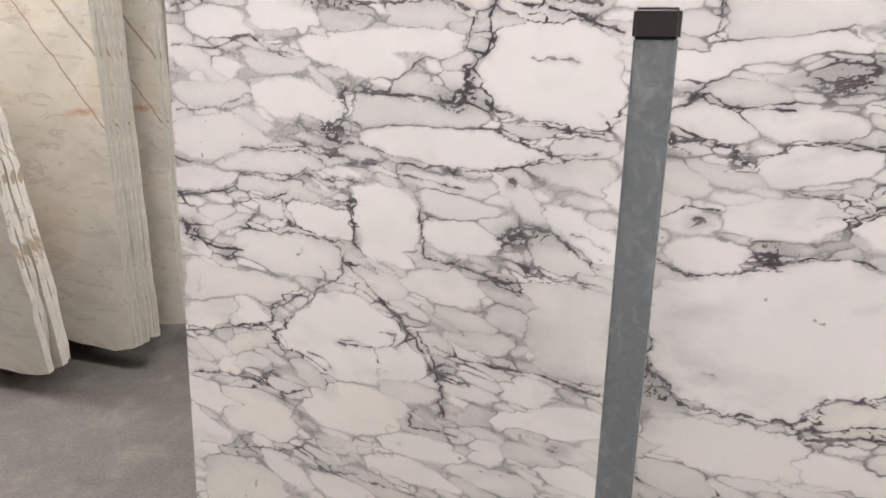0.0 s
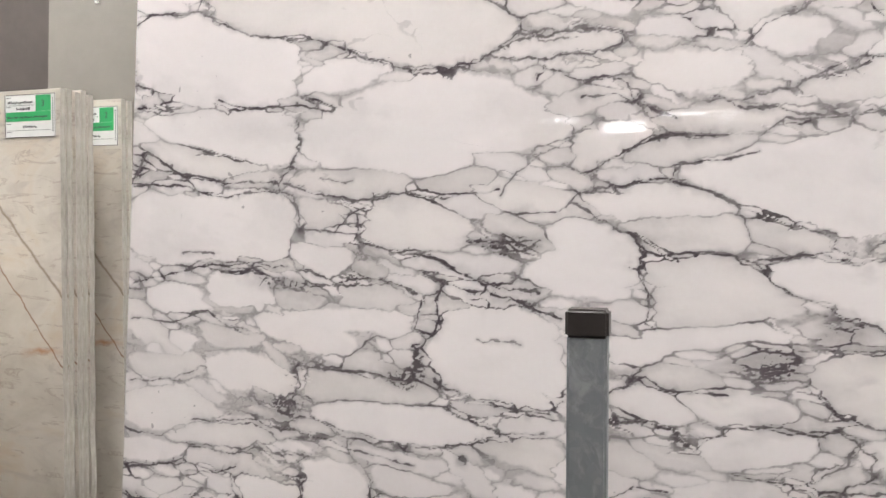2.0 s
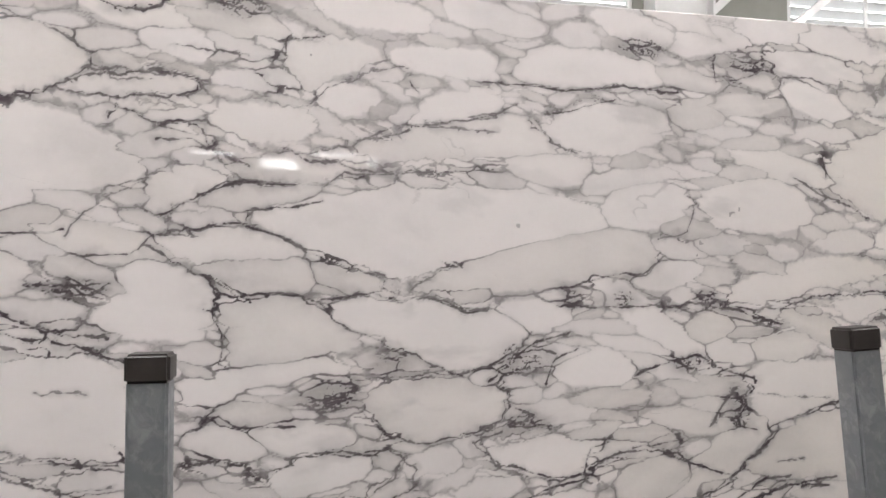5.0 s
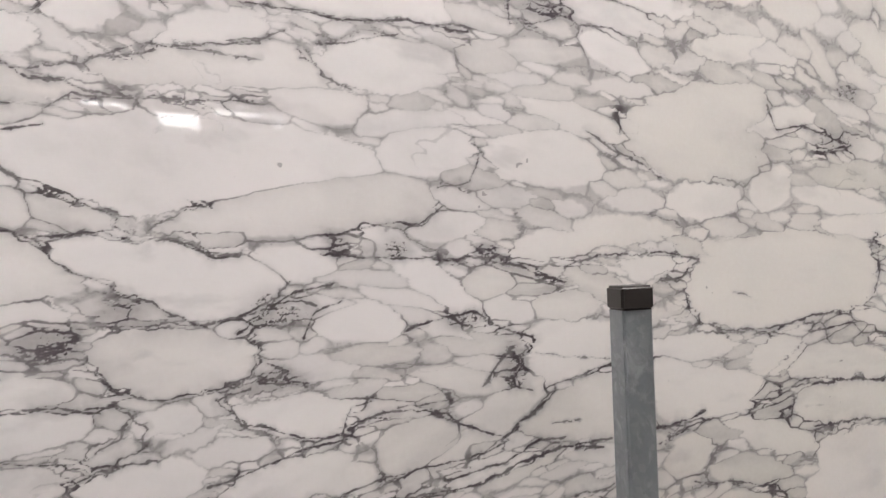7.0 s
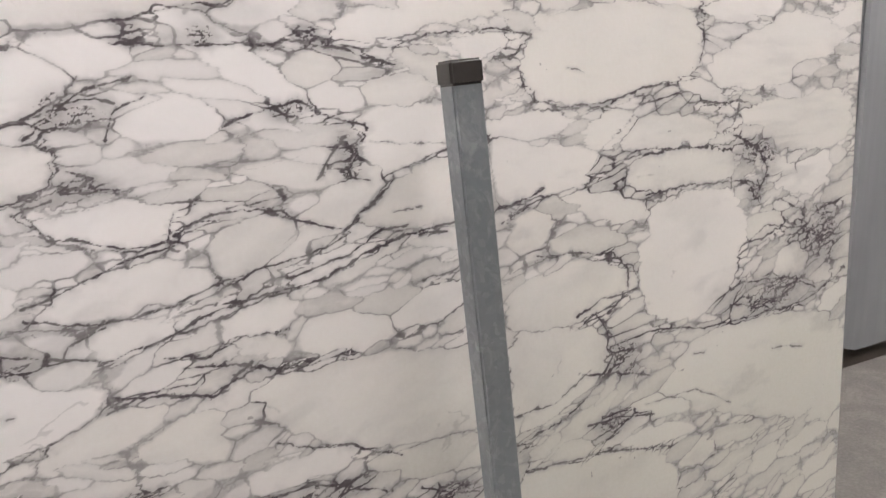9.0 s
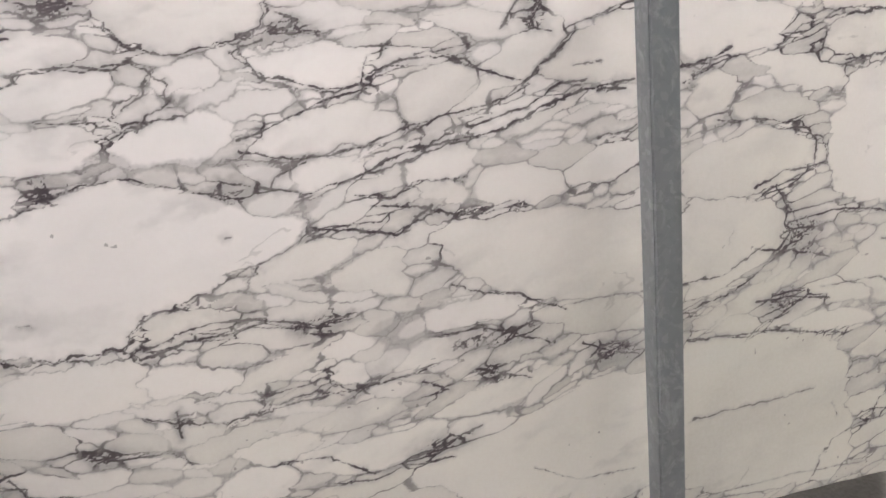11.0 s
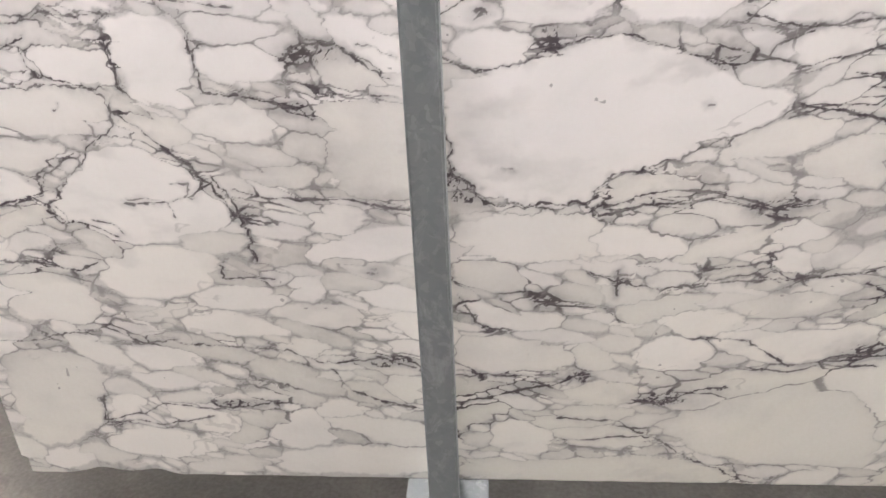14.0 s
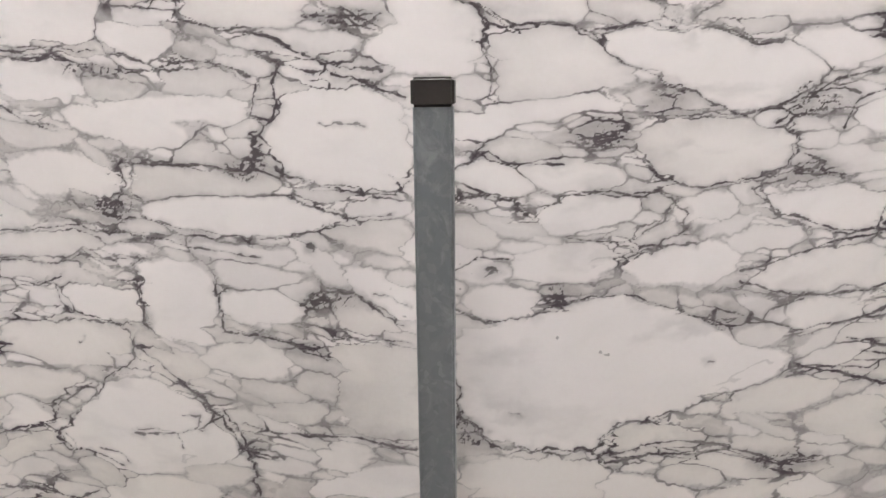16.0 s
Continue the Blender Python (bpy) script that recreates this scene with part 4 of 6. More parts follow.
vein(0.0020, 0.80, (0.972, 0.280), (1.062, 0.268), (1.173, 0.277))
vein(0.0020, 0.85, (1.225, 0.501), (1.277, 0.478), (1.371, 0.467), (1.460, 0.479), (1.569, 0.485), (1.638, 0.485), (1.731, 0.503))
vein(0.0020, 0.85, (1.420, 0.479), (1.518, 0.496), (1.570, 0.479))
vein(0.0020, 0.85, (1.529, 0.295), (1.605, 0.283), (1.676, 0.297), (1.777, 0.298))
vein(0.0020, 0.80, (1.181, 0.108), (1.272, 0.117), (1.375, 0.120), (1.424, 0.084), (1.523, 0.027), (1.573, 0.005))
vein(0.0020, 0.80, (1.178, 0.166), (1.281, 0.161), (1.352, 0.127))
vein(0.0025, 0.85, (1.113, 0.442), (1.166, 0.430), (1.261, 0.424), (1.284, 0.394))
vein(0.0020, 0.80, (0.975, 0.453), (1.028, 0.379), (1.083, 0.373))
vein(0.0020, 0.80, (1.540, 0.542), (1.547, 0.502), (1.589, 0.485))
vein(0.0020, 0.80, (0.132, 1.898), (0.166, 1.861), (0.137, 1.829), (0.000, 1.830))
vein(0.0020, 0.80, (0.137, 1.829), (0.207, 1.802), (0.271, 1.771), (0.391, 1.757), (0.484, 1.724), (0.586, 1.689), (0.661, 1.681), (0.734, 1.694))
vein(0.0025, 0.90, (0.734, 1.694), (0.744, 1.709), (0.805, 1.727), (0.905, 1.738), (0.972, 1.725), (0.973, 1.706), (0.925, 1.693), (0.816, 1.691), (0.744, 1.699))
vein(0.0030, 0.90, (-0.002, 1.691), (0.052, 1.672), (0.093, 1.632), (0.015, 1.639))
vein(0.0020, 0.85, (0.205, 1.646), (0.267, 1.628), (0.374, 1.628), (0.449, 1.619), (0.449, 1.633), (0.402, 1.641))
vein(0.0020, 0.80, (0.376, 1.599), (0.379, 1.540), (0.352, 1.503), (0.335, 1.482), (0.349, 1.455), (0.379, 1.434), (0.386, 1.398))
vein(0.0030, 0.90, (0.007, 1.498), (0.035, 1.548), (0.102, 1.514), (0.141, 1.492), (0.228, 1.487), (0.335, 1.482))
vein(0.0025, 0.90, (0.002, 1.481), (0.117, 1.481), (0.193, 1.459), (0.336, 1.466))
vein(0.0020, 0.85, (0.347, 1.482), (0.417, 1.461), (0.497, 1.451), (0.605, 1.462), (0.669, 1.452), (0.771, 1.468))
vein(0.0025, 0.90, (0.386, 1.398), (0.455, 1.394), (0.487, 1.425), (0.520, 1.436))
vein(0.0020, 0.80, (0.503, 1.425), (0.506, 1.374), (0.566, 1.360), (0.609, 1.366))
vein(0.0030, 0.90, (0.005, 1.281), (0.080, 1.300), (0.154, 1.313), (0.274, 1.327), (0.362, 1.324))
vein(0.0030, 0.90, (0.609, 1.356), (0.663, 1.342), (0.715, 1.319), (0.766, 1.301), (0.845, 1.295))
vein(0.0035, 0.90, (0.713, 1.378), (0.774, 1.379), (0.843, 1.381), (0.814, 1.361), (0.754, 1.369))
vein(0.0025, 0.90, (0.793, 1.424), (0.872, 1.430), (0.891, 1.444), (0.930, 1.421), (0.996, 1.384), (1.006, 1.356))
vein(0.0030, 0.90, (0.881, 1.434), (0.900, 1.459), (0.967, 1.474), (1.050, 1.483), (1.105, 1.465), (1.153, 1.438))
vein(0.0030, 0.95, (0.904, 1.493), (0.938, 1.507), (0.975, 1.531), (1.049, 1.554), (1.131, 1.553))
vein(0.0020, 0.85, (1.059, 1.488), (1.054, 1.507), (1.122, 1.511), (1.184, 1.523))
vein(0.0014, 0.60, (0.772, 1.458), (0.801, 1.497), (0.840, 1.527), (0.879, 1.541), (0.898, 1.566), (0.936, 1.580))
vein(0.0025, 0.85, (0.827, 1.656), (0.846, 1.680), (0.906, 1.649), (0.974, 1.647), (0.993, 1.608))
vein(0.0025, 0.85, (0.907, 1.619), (0.955, 1.623), (1.002, 1.603), (1.058, 1.583))
vein(0.0030, 0.90, (0.770, 1.883), (0.822, 1.849), (0.883, 1.840), (0.932, 1.867))
vein(0.0020, 0.80, (0.162, 1.925), (0.239, 1.885), (0.350, 1.862), (0.455, 1.861))
vein(0.0015, 0.70, (0.590, 1.863), (0.699, 1.815), (0.783, 1.779), (0.805, 1.748))
vein(0.0020, 0.80, (0.933, 1.787), (1.000, 1.778), (1.057, 1.780))
vein(0.0020, 0.80, (1.094, 1.764), (1.121, 1.811), (1.184, 1.817))
vein(0.0020, 0.70, (1.140, 1.605), (1.227, 1.621), (1.304, 1.661), (1.387, 1.663), (1.489, 1.659))
vein(0.0025, 0.85, (1.113, 1.615), (1.149, 1.595), (1.201, 1.590), (1.270, 1.579), (1.354, 1.580), (1.488, 1.589))
vein(0.0025, 0.85, (1.184, 1.548), (1.219, 1.575), (1.304, 1.574))
vein(0.0020, 0.80, (1.153, 1.438), (1.235, 1.411), (1.277, 1.399), (1.310, 1.368))
vein(0.0025, 0.85, (1.184, 1.356), (1.269, 1.367), (1.351, 1.352), (1.407, 1.349), (1.438, 1.333), (1.477, 1.343))
vein(0.0020, 0.85, (1.335, 1.365), (1.384, 1.401), (1.424, 1.414))
vein(0.0025, 0.85, (1.330, 1.743), (1.351, 1.723))
vein(0.0020, 0.70, (1.157, 1.694), (1.210, 1.730), (1.254, 1.760), (1.331, 1.770))
vein(0.0030, 0.90, (1.490, 1.231), (1.523, 1.257), (1.574, 1.265), (1.600, 1.256))
vein(0.0030, 0.90, (1.582, 1.202), (1.600, 1.247), (1.645, 1.264))
vein(0.0025, 0.85, (1.611, 1.374), (1.664, 1.384), (1.720, 1.395), (1.777, 1.401), (1.817, 1.436))
vein(0.0030, 0.85, (1.602, 1.346), (1.664, 1.338), (1.758, 1.339), (1.857, 1.345), (1.930, 1.346))
vein(0.0030, 0.90, (1.888, 1.370), (1.903, 1.340), (1.962, 1.331), (2.050, 1.306))
vein(0.0025, 0.90, (2.050, 1.337), (2.144, 1.364), (2.267, 1.371), (2.345, 1.356), (2.306, 1.322), (2.255, 1.316))
vein(0.0020, 0.80, (2.313, 1.294), (2.326, 1.250), (2.400, 1.220), (2.527, 1.229), (2.631, 1.251), (2.773, 1.268))
vein(0.0025, 0.85, (1.756, 1.215), (1.805, 1.233), (1.877, 1.251), (1.918, 1.226), (1.994, 1.204), (1.983, 1.178))
vein(0.0040, 0.90, (1.950, 1.180), (1.972, 1.158), (1.950, 1.119), (1.994, 1.111))
vein(0.0025, 0.90, (2.016, 1.110), (2.073, 1.133), (2.144, 1.151), (2.242, 1.175))
vein(0.0025, 0.90, (1.939, 1.023), (1.994, 1.065), (2.039, 1.109))
vein(0.0025, 0.90, (1.660, 1.050), (1.717, 1.074), (1.794, 1.078), (1.855, 1.054), (1.949, 1.022), (1.906, 1.000), (1.803, 0.980), (1.715, 0.964))
vein(0.0030, 0.95, (1.843, 0.936), (1.896, 0.946), (1.960, 0.975), (2.050, 1.003), (2.144, 1.001))
vein(0.0030, 0.90, (1.595, 0.879), (1.659, 0.899), (1.754, 0.926), (1.843, 0.936))
vein(0.0030, 0.85, (1.522, 1.164), (1.555, 1.149), (1.513, 1.128), (1.572, 1.130))
vein(0.0025, 0.85, (1.463, 1.105), (1.487, 1.068), (1.571, 1.043), (1.651, 1.041), (1.661, 1.087), (1.698, 1.094))
vein(0.0025, 0.85, (1.259, 1.098), (1.302, 1.095), (1.353, 1.065), (1.338, 1.033))
vein(0.0030, 0.90, (2.162, 1.638), (2.162, 1.596))
vein(0.0025, 0.80, (2.097, 1.591), (2.144, 1.564), (2.192, 1.546), (2.254, 1.517))
vein(0.0030, 0.85, (2.501, 1.679), (2.523, 1.635), (2.596, 1.647), (2.720, 1.615), (2.642, 1.592))
vein(0.0025, 0.85, (2.787, 1.429), (2.805, 1.349), (2.789, 1.299))
vein(0.0030, 0.85, (2.616, 1.216), (2.725, 1.238), (2.758, 1.213), (2.892, 1.210))
vein(0.0025, 0.90, (2.634, 1.022), (2.761, 1.032), (2.930, 1.028), (3.002, 1.010))
vein(0.0025, 0.85, (2.471, 1.056), (2.528, 1.100), (2.648, 1.112), (2.894, 1.120), (2.928, 1.145))
vein(0.0030, 0.90, (2.268, 1.002), (2.321, 1.032), (2.374, 1.045))
vein(0.0025, 0.85, (2.459, 0.764), (2.546, 0.795), (2.614, 0.823), (2.590, 0.868), (2.487, 0.903))
vein(0.0030, 0.90, (2.930, 1.028), (3.003, 0.971), (2.984, 1.025))
vein(0.0020, 0.80, (1.814, 1.116), (1.834, 1.095), (1.794, 1.088), (1.745, 1.082))
vein(0.0020, 0.80, (1.238, 1.629), (1.381, 1.669), (1.487, 1.688), (1.530, 1.710))
vein(0.0020, 0.75, (1.550, 1.679), (1.603, 1.644), (1.646, 1.623))
vein(0.0025, 0.90, (1.456, 1.751), (1.541, 1.748), (1.627, 1.740), (1.760, 1.755), (1.849, 1.748))
vein(0.0020, 0.75, (1.921, 1.827), (1.930, 1.772), (1.976, 1.779), (2.036, 1.809))
vein(0.0020, 0.75, (1.561, 1.690), (1.648, 1.703), (1.726, 1.727))
vein(0.0020, 0.75, (1.864, 1.564), (1.878, 1.522), (1.860, 1.479), (1.804, 1.468))
vein(0.0030, 0.90, (1.479, 1.214), (1.520, 1.248), (1.563, 1.278), (1.626, 1.293))
vein(0.0035, 0.90, (1.898, 1.118), (1.922, 1.158), (1.956, 1.188))
vein(0.0035, 0.90, (2.904, 1.139), (2.980, 1.107), (3.020, 1.049), (2.981, 0.984))
vein(0.0025, 0.85, (2.866, 0.751), (2.943, 0.780), (3.108, 0.768), (3.220, 0.720))
vein(0.0030, 0.90, (2.904, 0.730), (3.088, 0.682), (3.220, 0.704), (3.335, 0.763))
vein(0.0025, 0.90, (2.490, 0.779), (2.535, 0.719), (2.582, 0.670), (2.549, 0.638))
vein(0.0025, 0.90, (2.535, 0.693), (2.684, 0.709), (2.847, 0.684), (3.067, 0.686))
vein(0.0030, 0.85, (2.455, 0.646), (2.549, 0.631), (2.648, 0.602))
vein(0.0025, 0.85, (2.466, 0.527), (2.562, 0.522), (2.663, 0.503))
vein(0.0025, 0.85, (2.282, 0.526), (2.406, 0.556), (2.517, 0.632))
vein(0.0030, 0.90, (3.106, 0.856), (3.213, 0.930), (3.304, 0.950))
vein(0.0025, 0.85, (1.650, 0.831), (1.712, 0.822), (1.804, 0.796), (1.937, 0.797))
vein(0.0030, 0.90, (1.539, 0.801), (1.620, 0.790), (1.698, 0.776), (1.758, 0.816))
vein(0.0025, 0.85, (1.402, 0.901), (1.472, 0.885), (1.538, 0.866), (1.589, 0.882))
vein(0.0030, 0.90, (1.791, 0.665), (1.850, 0.638), (1.934, 0.624), (2.022, 0.577))
vein(0.0012, 0.60, (1.999, 0.584), (2.083, 0.594), (2.184, 0.590))
vein(0.0020, 0.80, (2.923, 0.811), (2.933, 0.865), (3.022, 0.910), (3.192, 0.888))
vein(0.0020, 0.80, (3.062, 0.975), (3.147, 0.938), (3.193, 0.859))
vein(0.0025, 0.90, (1.627, 0.858), (1.686, 0.842), (1.760, 0.865), (1.824, 0.870))
vein(0.0030, 0.90, (1.244, 0.627), (1.293, 0.646), (1.362, 0.662), (1.439, 0.651), (1.548, 0.624), (1.591, 0.640))
vein(0.0035, 0.90, (1.760, 0.569), (1.829, 0.571), (1.898, 0.554), (1.982, 0.511))
vein(0.0040, 0.90, (2.057, 0.499), (2.121, 0.470), (2.187, 0.453))
vein(0.0030, 0.90, (1.827, 0.486), (1.898, 0.462), (1.946, 0.441))
vein(0.0025, 0.85, (1.434, 0.506), (1.518, 0.515), (1.561, 0.531))
vein(0.0030, 0.85, (1.273, 0.500), (1.277, 0.453))
vein(0.0030, 0.85, (1.710, 0.445), (1.768, 0.447), (1.723, 0.479))
vein(0.0035, 0.80, (1.681, 0.311), (1.764, 0.333), (1.837, 0.358))
vein(0.0025, 0.80, (1.440, 0.361), (1.526, 0.355), (1.611, 0.299))
vein(0.0030, 0.90, (2.436, 0.778), (2.512, 0.806), (2.580, 0.811), (2.579, 0.864), (2.538, 0.907), (2.342, 0.927))
vein(0.0025, 0.85, (2.283, 0.591), (2.388, 0.602), (2.478, 0.653))
vein(0.0030, 0.90, (2.507, 0.535), (2.593, 0.536))
vein(0.0025, 0.90, (2.501, 0.470), (2.556, 0.488))
vein(0.0020, 0.60, (2.323, 0.266), (2.495, 0.276), (2.646, 0.278))
vein(0.0030, 0.90, (2.259, 1.032), (2.318, 1.044), (2.365, 1.062))
vein(0.0020, 0.70, (2.300, 0.461), (2.474, 0.454), (2.717, 0.409))
vein(0.0025, 0.90, (1.836, 0.955), (1.943, 0.982), (2.008, 1.017), (2.063, 1.023))
vein(0.0030, 0.90, (2.064, 1.003), (2.160, 1.018))
vein(0.0030, 0.85, (2.090, 0.909), (2.165, 0.935))
vein(0.0030, 0.90, (-0.000, 0.909), (0.102, 0.930), (0.211, 0.916), (0.264, 0.932))
vein(0.0030, 0.90, (0.011, 0.860), (0.066, 0.817), (0.150, 0.802))
vein(0.0020, 0.80, (0.010, 1.213), (0.119, 1.209), (0.186, 1.232), (0.285, 1.186))
vein(0.0020, 0.85, (0.007, 1.088), (0.112, 1.093), (0.193, 1.119))
vein(0.0025, 0.85, (-0.001, 0.607), (0.113, 0.632), (0.213, 0.648), (0.228, 0.688), (0.297, 0.735))
vein(0.0025, 0.85, (-0.001, 0.512), (0.106, 0.525), (0.249, 0.499), (0.291, 0.514))
# short spurs and cracks inside the fragments
vein(0.0016, 0.75, (0.461, 0.676), (0.501, 0.679), (0.481, 0.654), (0.501, 0.649))
vein(0.0013, 0.70, (0.379, 0.649), (0.422, 0.651), (0.453, 0.647), (0.460, 0.618))
vein(0.0016, 0.80, (0.240, 0.630), (0.262, 0.610), (0.285, 0.591))
vein(0.0016, 0.80, (0.304, 0.602), (0.336, 0.599), (0.359, 0.582))
vein(0.0022, 0.60, (1.395, 0.804), (1.406, 0.806))
vein(0.0016, 0.60, (1.059, 0.699), (1.075, 0.700))
vein(0.0015, 0.60, (0.817, 0.916), (0.854, 0.911), (0.890, 0.893))
vein(0.0012, 0.50, (0.294, 0.817), (0.282, 0.807))
vein(0.0022, 0.70, (3.058, 0.587), (3.112, 0.582), (3.178, 0.571))
vein(0.0014, 0.60, (2.781, 0.628), (2.818, 0.623))
vein(0.0018, 0.70, (2.040, 1.048), (2.085, 1.047))
vein(0.0012, 0.60, (2.397, 0.697), (2.381, 0.663))
vein(0.0011, 0.60, (1.994, 1.176), (2.050, 1.172), (2.096, 1.168), (2.150, 1.162))
vein(0.0012, 0.60, (2.492, 1.102), (2.535, 1.147), (2.602, 1.198))
vein(0.0014, 0.60, (2.050, 1.051), (2.090, 1.050))
vein(0.0011, 0.60, (2.469, 1.288), (2.427, 1.294))
vein(0.0020, 0.80, (2.830, 0.175), (2.849, 0.221), (2.936, 0.273))
vein(0.0015, 0.70, (2.663, 0.018), (2.716, 0.133), (2.838, 0.176))
vein(0.0012, 0.50, (2.370, 0.057), (2.609, 0.056), (2.831, 0.046))
vein(0.0012, 0.55, (2.703, 0.236), (2.717, 0.195))
vein(0.0014, 0.60, (2.635, 0.535), (2.792, 0.538), (2.915, 0.474))
vein(0.0016, 0.75, (1.057, 1.756), (1.094, 1.725), (1.139, 1.718))
vein(0.0012, 0.55, (0.795, 1.738), (0.836, 1.721), (0.905, 1.723))
vein(0.0012, 0.55, (0.136, 1.564), (0.199, 1.547), (0.261, 1.528))
vein(0.0014, 0.60, (0.729, 1.208), (0.769, 1.205), (0.808, 1.203))
vein(0.0012, 0.55, (0.427, 1.492), (0.473, 1.482), (0.495, 1.487))
vein(0.0015, 0.70, (0.127, 1.344), (0.201, 1.341))
vein(0.0012, 0.55, (1.948, 0.229), (2.053, 0.178), (2.189, 0.178))
vein(0.0012, 0.55, (1.766, 0.743), (1.798, 0.723))
vein(0.0012, 0.50, (1.937, 0.042), (1.983, 0.082), (2.069, 0.102))


def clot(x, z, a, b):
    """One dark tangle of vein matter between the fragments: centre, half length, half height."""
    CLOTS.append((x, z, a, b))


clot(1.205, 1.185, 0.051, 0.036)
clot(0.772, 1.372, 0.059, 0.015)
clot(0.377, 1.062, 0.043, 0.023)
clot(1.028, 0.960, 0.024, 0.016)
clot(1.138, 0.915, 0.035, 0.014)
clot(0.715, 0.994, 0.012, 0.014)
clot(0.631, 1.161, 0.015, 0.031)
clot(0.697, 0.811, 0.040, 0.018)
clot(0.746, 0.903, 0.055, 0.029)
clot(1.543, 1.145, 0.039, 0.014)
clot(0.996, 0.655, 0.031, 0.031)
clot(1.521, 0.618, 0.043, 0.026)
clot(0.420, 0.863, 0.013, 0.019)
clot(0.594, 0.615, 0.021, 0.022)
clot(0.831, 0.504, 0.024, 0.015)
clot(1.133, 0.238, 0.039, 0.017)
clot(1.393, 0.217, 0.052, 0.023)
clot(0.835, 0.300, 0.061, 0.017)
clot(0.526, 0.194, 0.077, 0.015)
clot(1.213, 0.270, 0.028, 0.020)
clot(1.039, 1.873, 0.056, 0.041)
clot(0.778, 1.379, 0.065, 0.017)
clot(0.027, 1.530, 0.024, 0.026)
clot(0.356, 1.065, 0.057, 0.019)
clot(0.855, 1.844, 0.036, 0.010)
clot(0.610, 1.132, 0.048, 0.026)
clot(0.337, 1.291, 0.059, 0.016)
clot(1.553, 1.238, 0.055, 0.027)
clot(1.961, 1.143, 0.033, 0.039)
clot(2.681, 1.621, 0.070, 0.031)
clot(1.539, 1.139, 0.042, 0.013)
clot(1.901, 1.357, 0.026, 0.019)
clot(1.294, 1.250, 0.032, 0.025)
clot(2.712, 1.725, 0.039, 0.024)
clot(1.859, 1.234, 0.040, 0.020)
clot(1.628, 1.357, 0.027, 0.021)
clot(2.978, 0.729, 0.072, 0.028)
clot(1.207, 1.206, 0.048, 0.020)
clot(1.993, 1.813, 0.065, 0.026)
clot(1.521, 1.251, 0.041, 0.034)
clot(1.729, 1.354, 0.037, 0.021)
clot(1.780, 1.833, 0.068, 0.023)
clot(3.040, 0.735, 0.169, 0.054)
clot(2.987, 1.086, 0.089, 0.045)
clot(3.234, 0.871, 0.115, 0.105)
clot(2.591, 0.658, 0.042, 0.061)
clot(2.981, 0.996, 0.039, 0.029)
clot(2.542, 0.515, 0.065, 0.033)
clot(2.135, 0.471, 0.063, 0.039)
clot(1.865, 0.545, 0.111, 0.029)
clot(1.146, 0.926, 0.036, 0.015)
clot(2.559, 0.674, 0.067, 0.057)
clot(1.753, 0.329, 0.072, 0.027)
clot(1.275, 0.477, 0.015, 0.033)
clot(1.539, 0.632, 0.061, 0.019)
clot(0.976, 0.668, 0.022, 0.050)
clot(1.859, 0.475, 0.035, 0.028)
clot(1.149, 0.442, 0.036, 0.021)
clot(0.034, 0.835, 0.031, 0.035)
clot(0.118, 0.793, 0.028, 0.013)
clot(0.379, 1.069, 0.048, 0.014)
clot(0.025, 1.292, 0.020, 0.016)


def value_noise(u, v, size, seed):
    """Smooth lattice noise in -1..1."""
    r = np.random.default_rng(seed)
    table = r.uniform(-1, 1, (512, 512))
    x, y = u / size + 37.3, v / size + 61.7
    i, j = np.floor(x).astype(int), np.floor(y).astype(int)
    fx, fy = x - i, y - j
    fx, fy = fx * fx * fx * (fx * (fx * 6 - 15) + 10), fy * fy * fy * (fy * (fy * 6 - 15) + 10)
    i, j = i % 511, j % 511
    low = table[i, j] * (1 - fx) + table[i + 1, j] * fx
    high = table[i, j + 1] * (1 - fx) + table[i + 1, j + 1] * fx
    return low * (1 - fy) + high * fy


def fbm(u, v, size, seed, octaves=4, gain=0.55):
    total, amp, norm = 0.0, 1.0, 0.0
    for k in range(octaves):
        total = total + amp * value_noise(u, v, size / 2**k, seed + k)
        norm, amp = norm + amp, amp * gain
    return total / norm


def step(a, b, x):
    t = np.clip((x - a) / (b - a), 0, 1)
    return t * t * (3 - 2 * t)


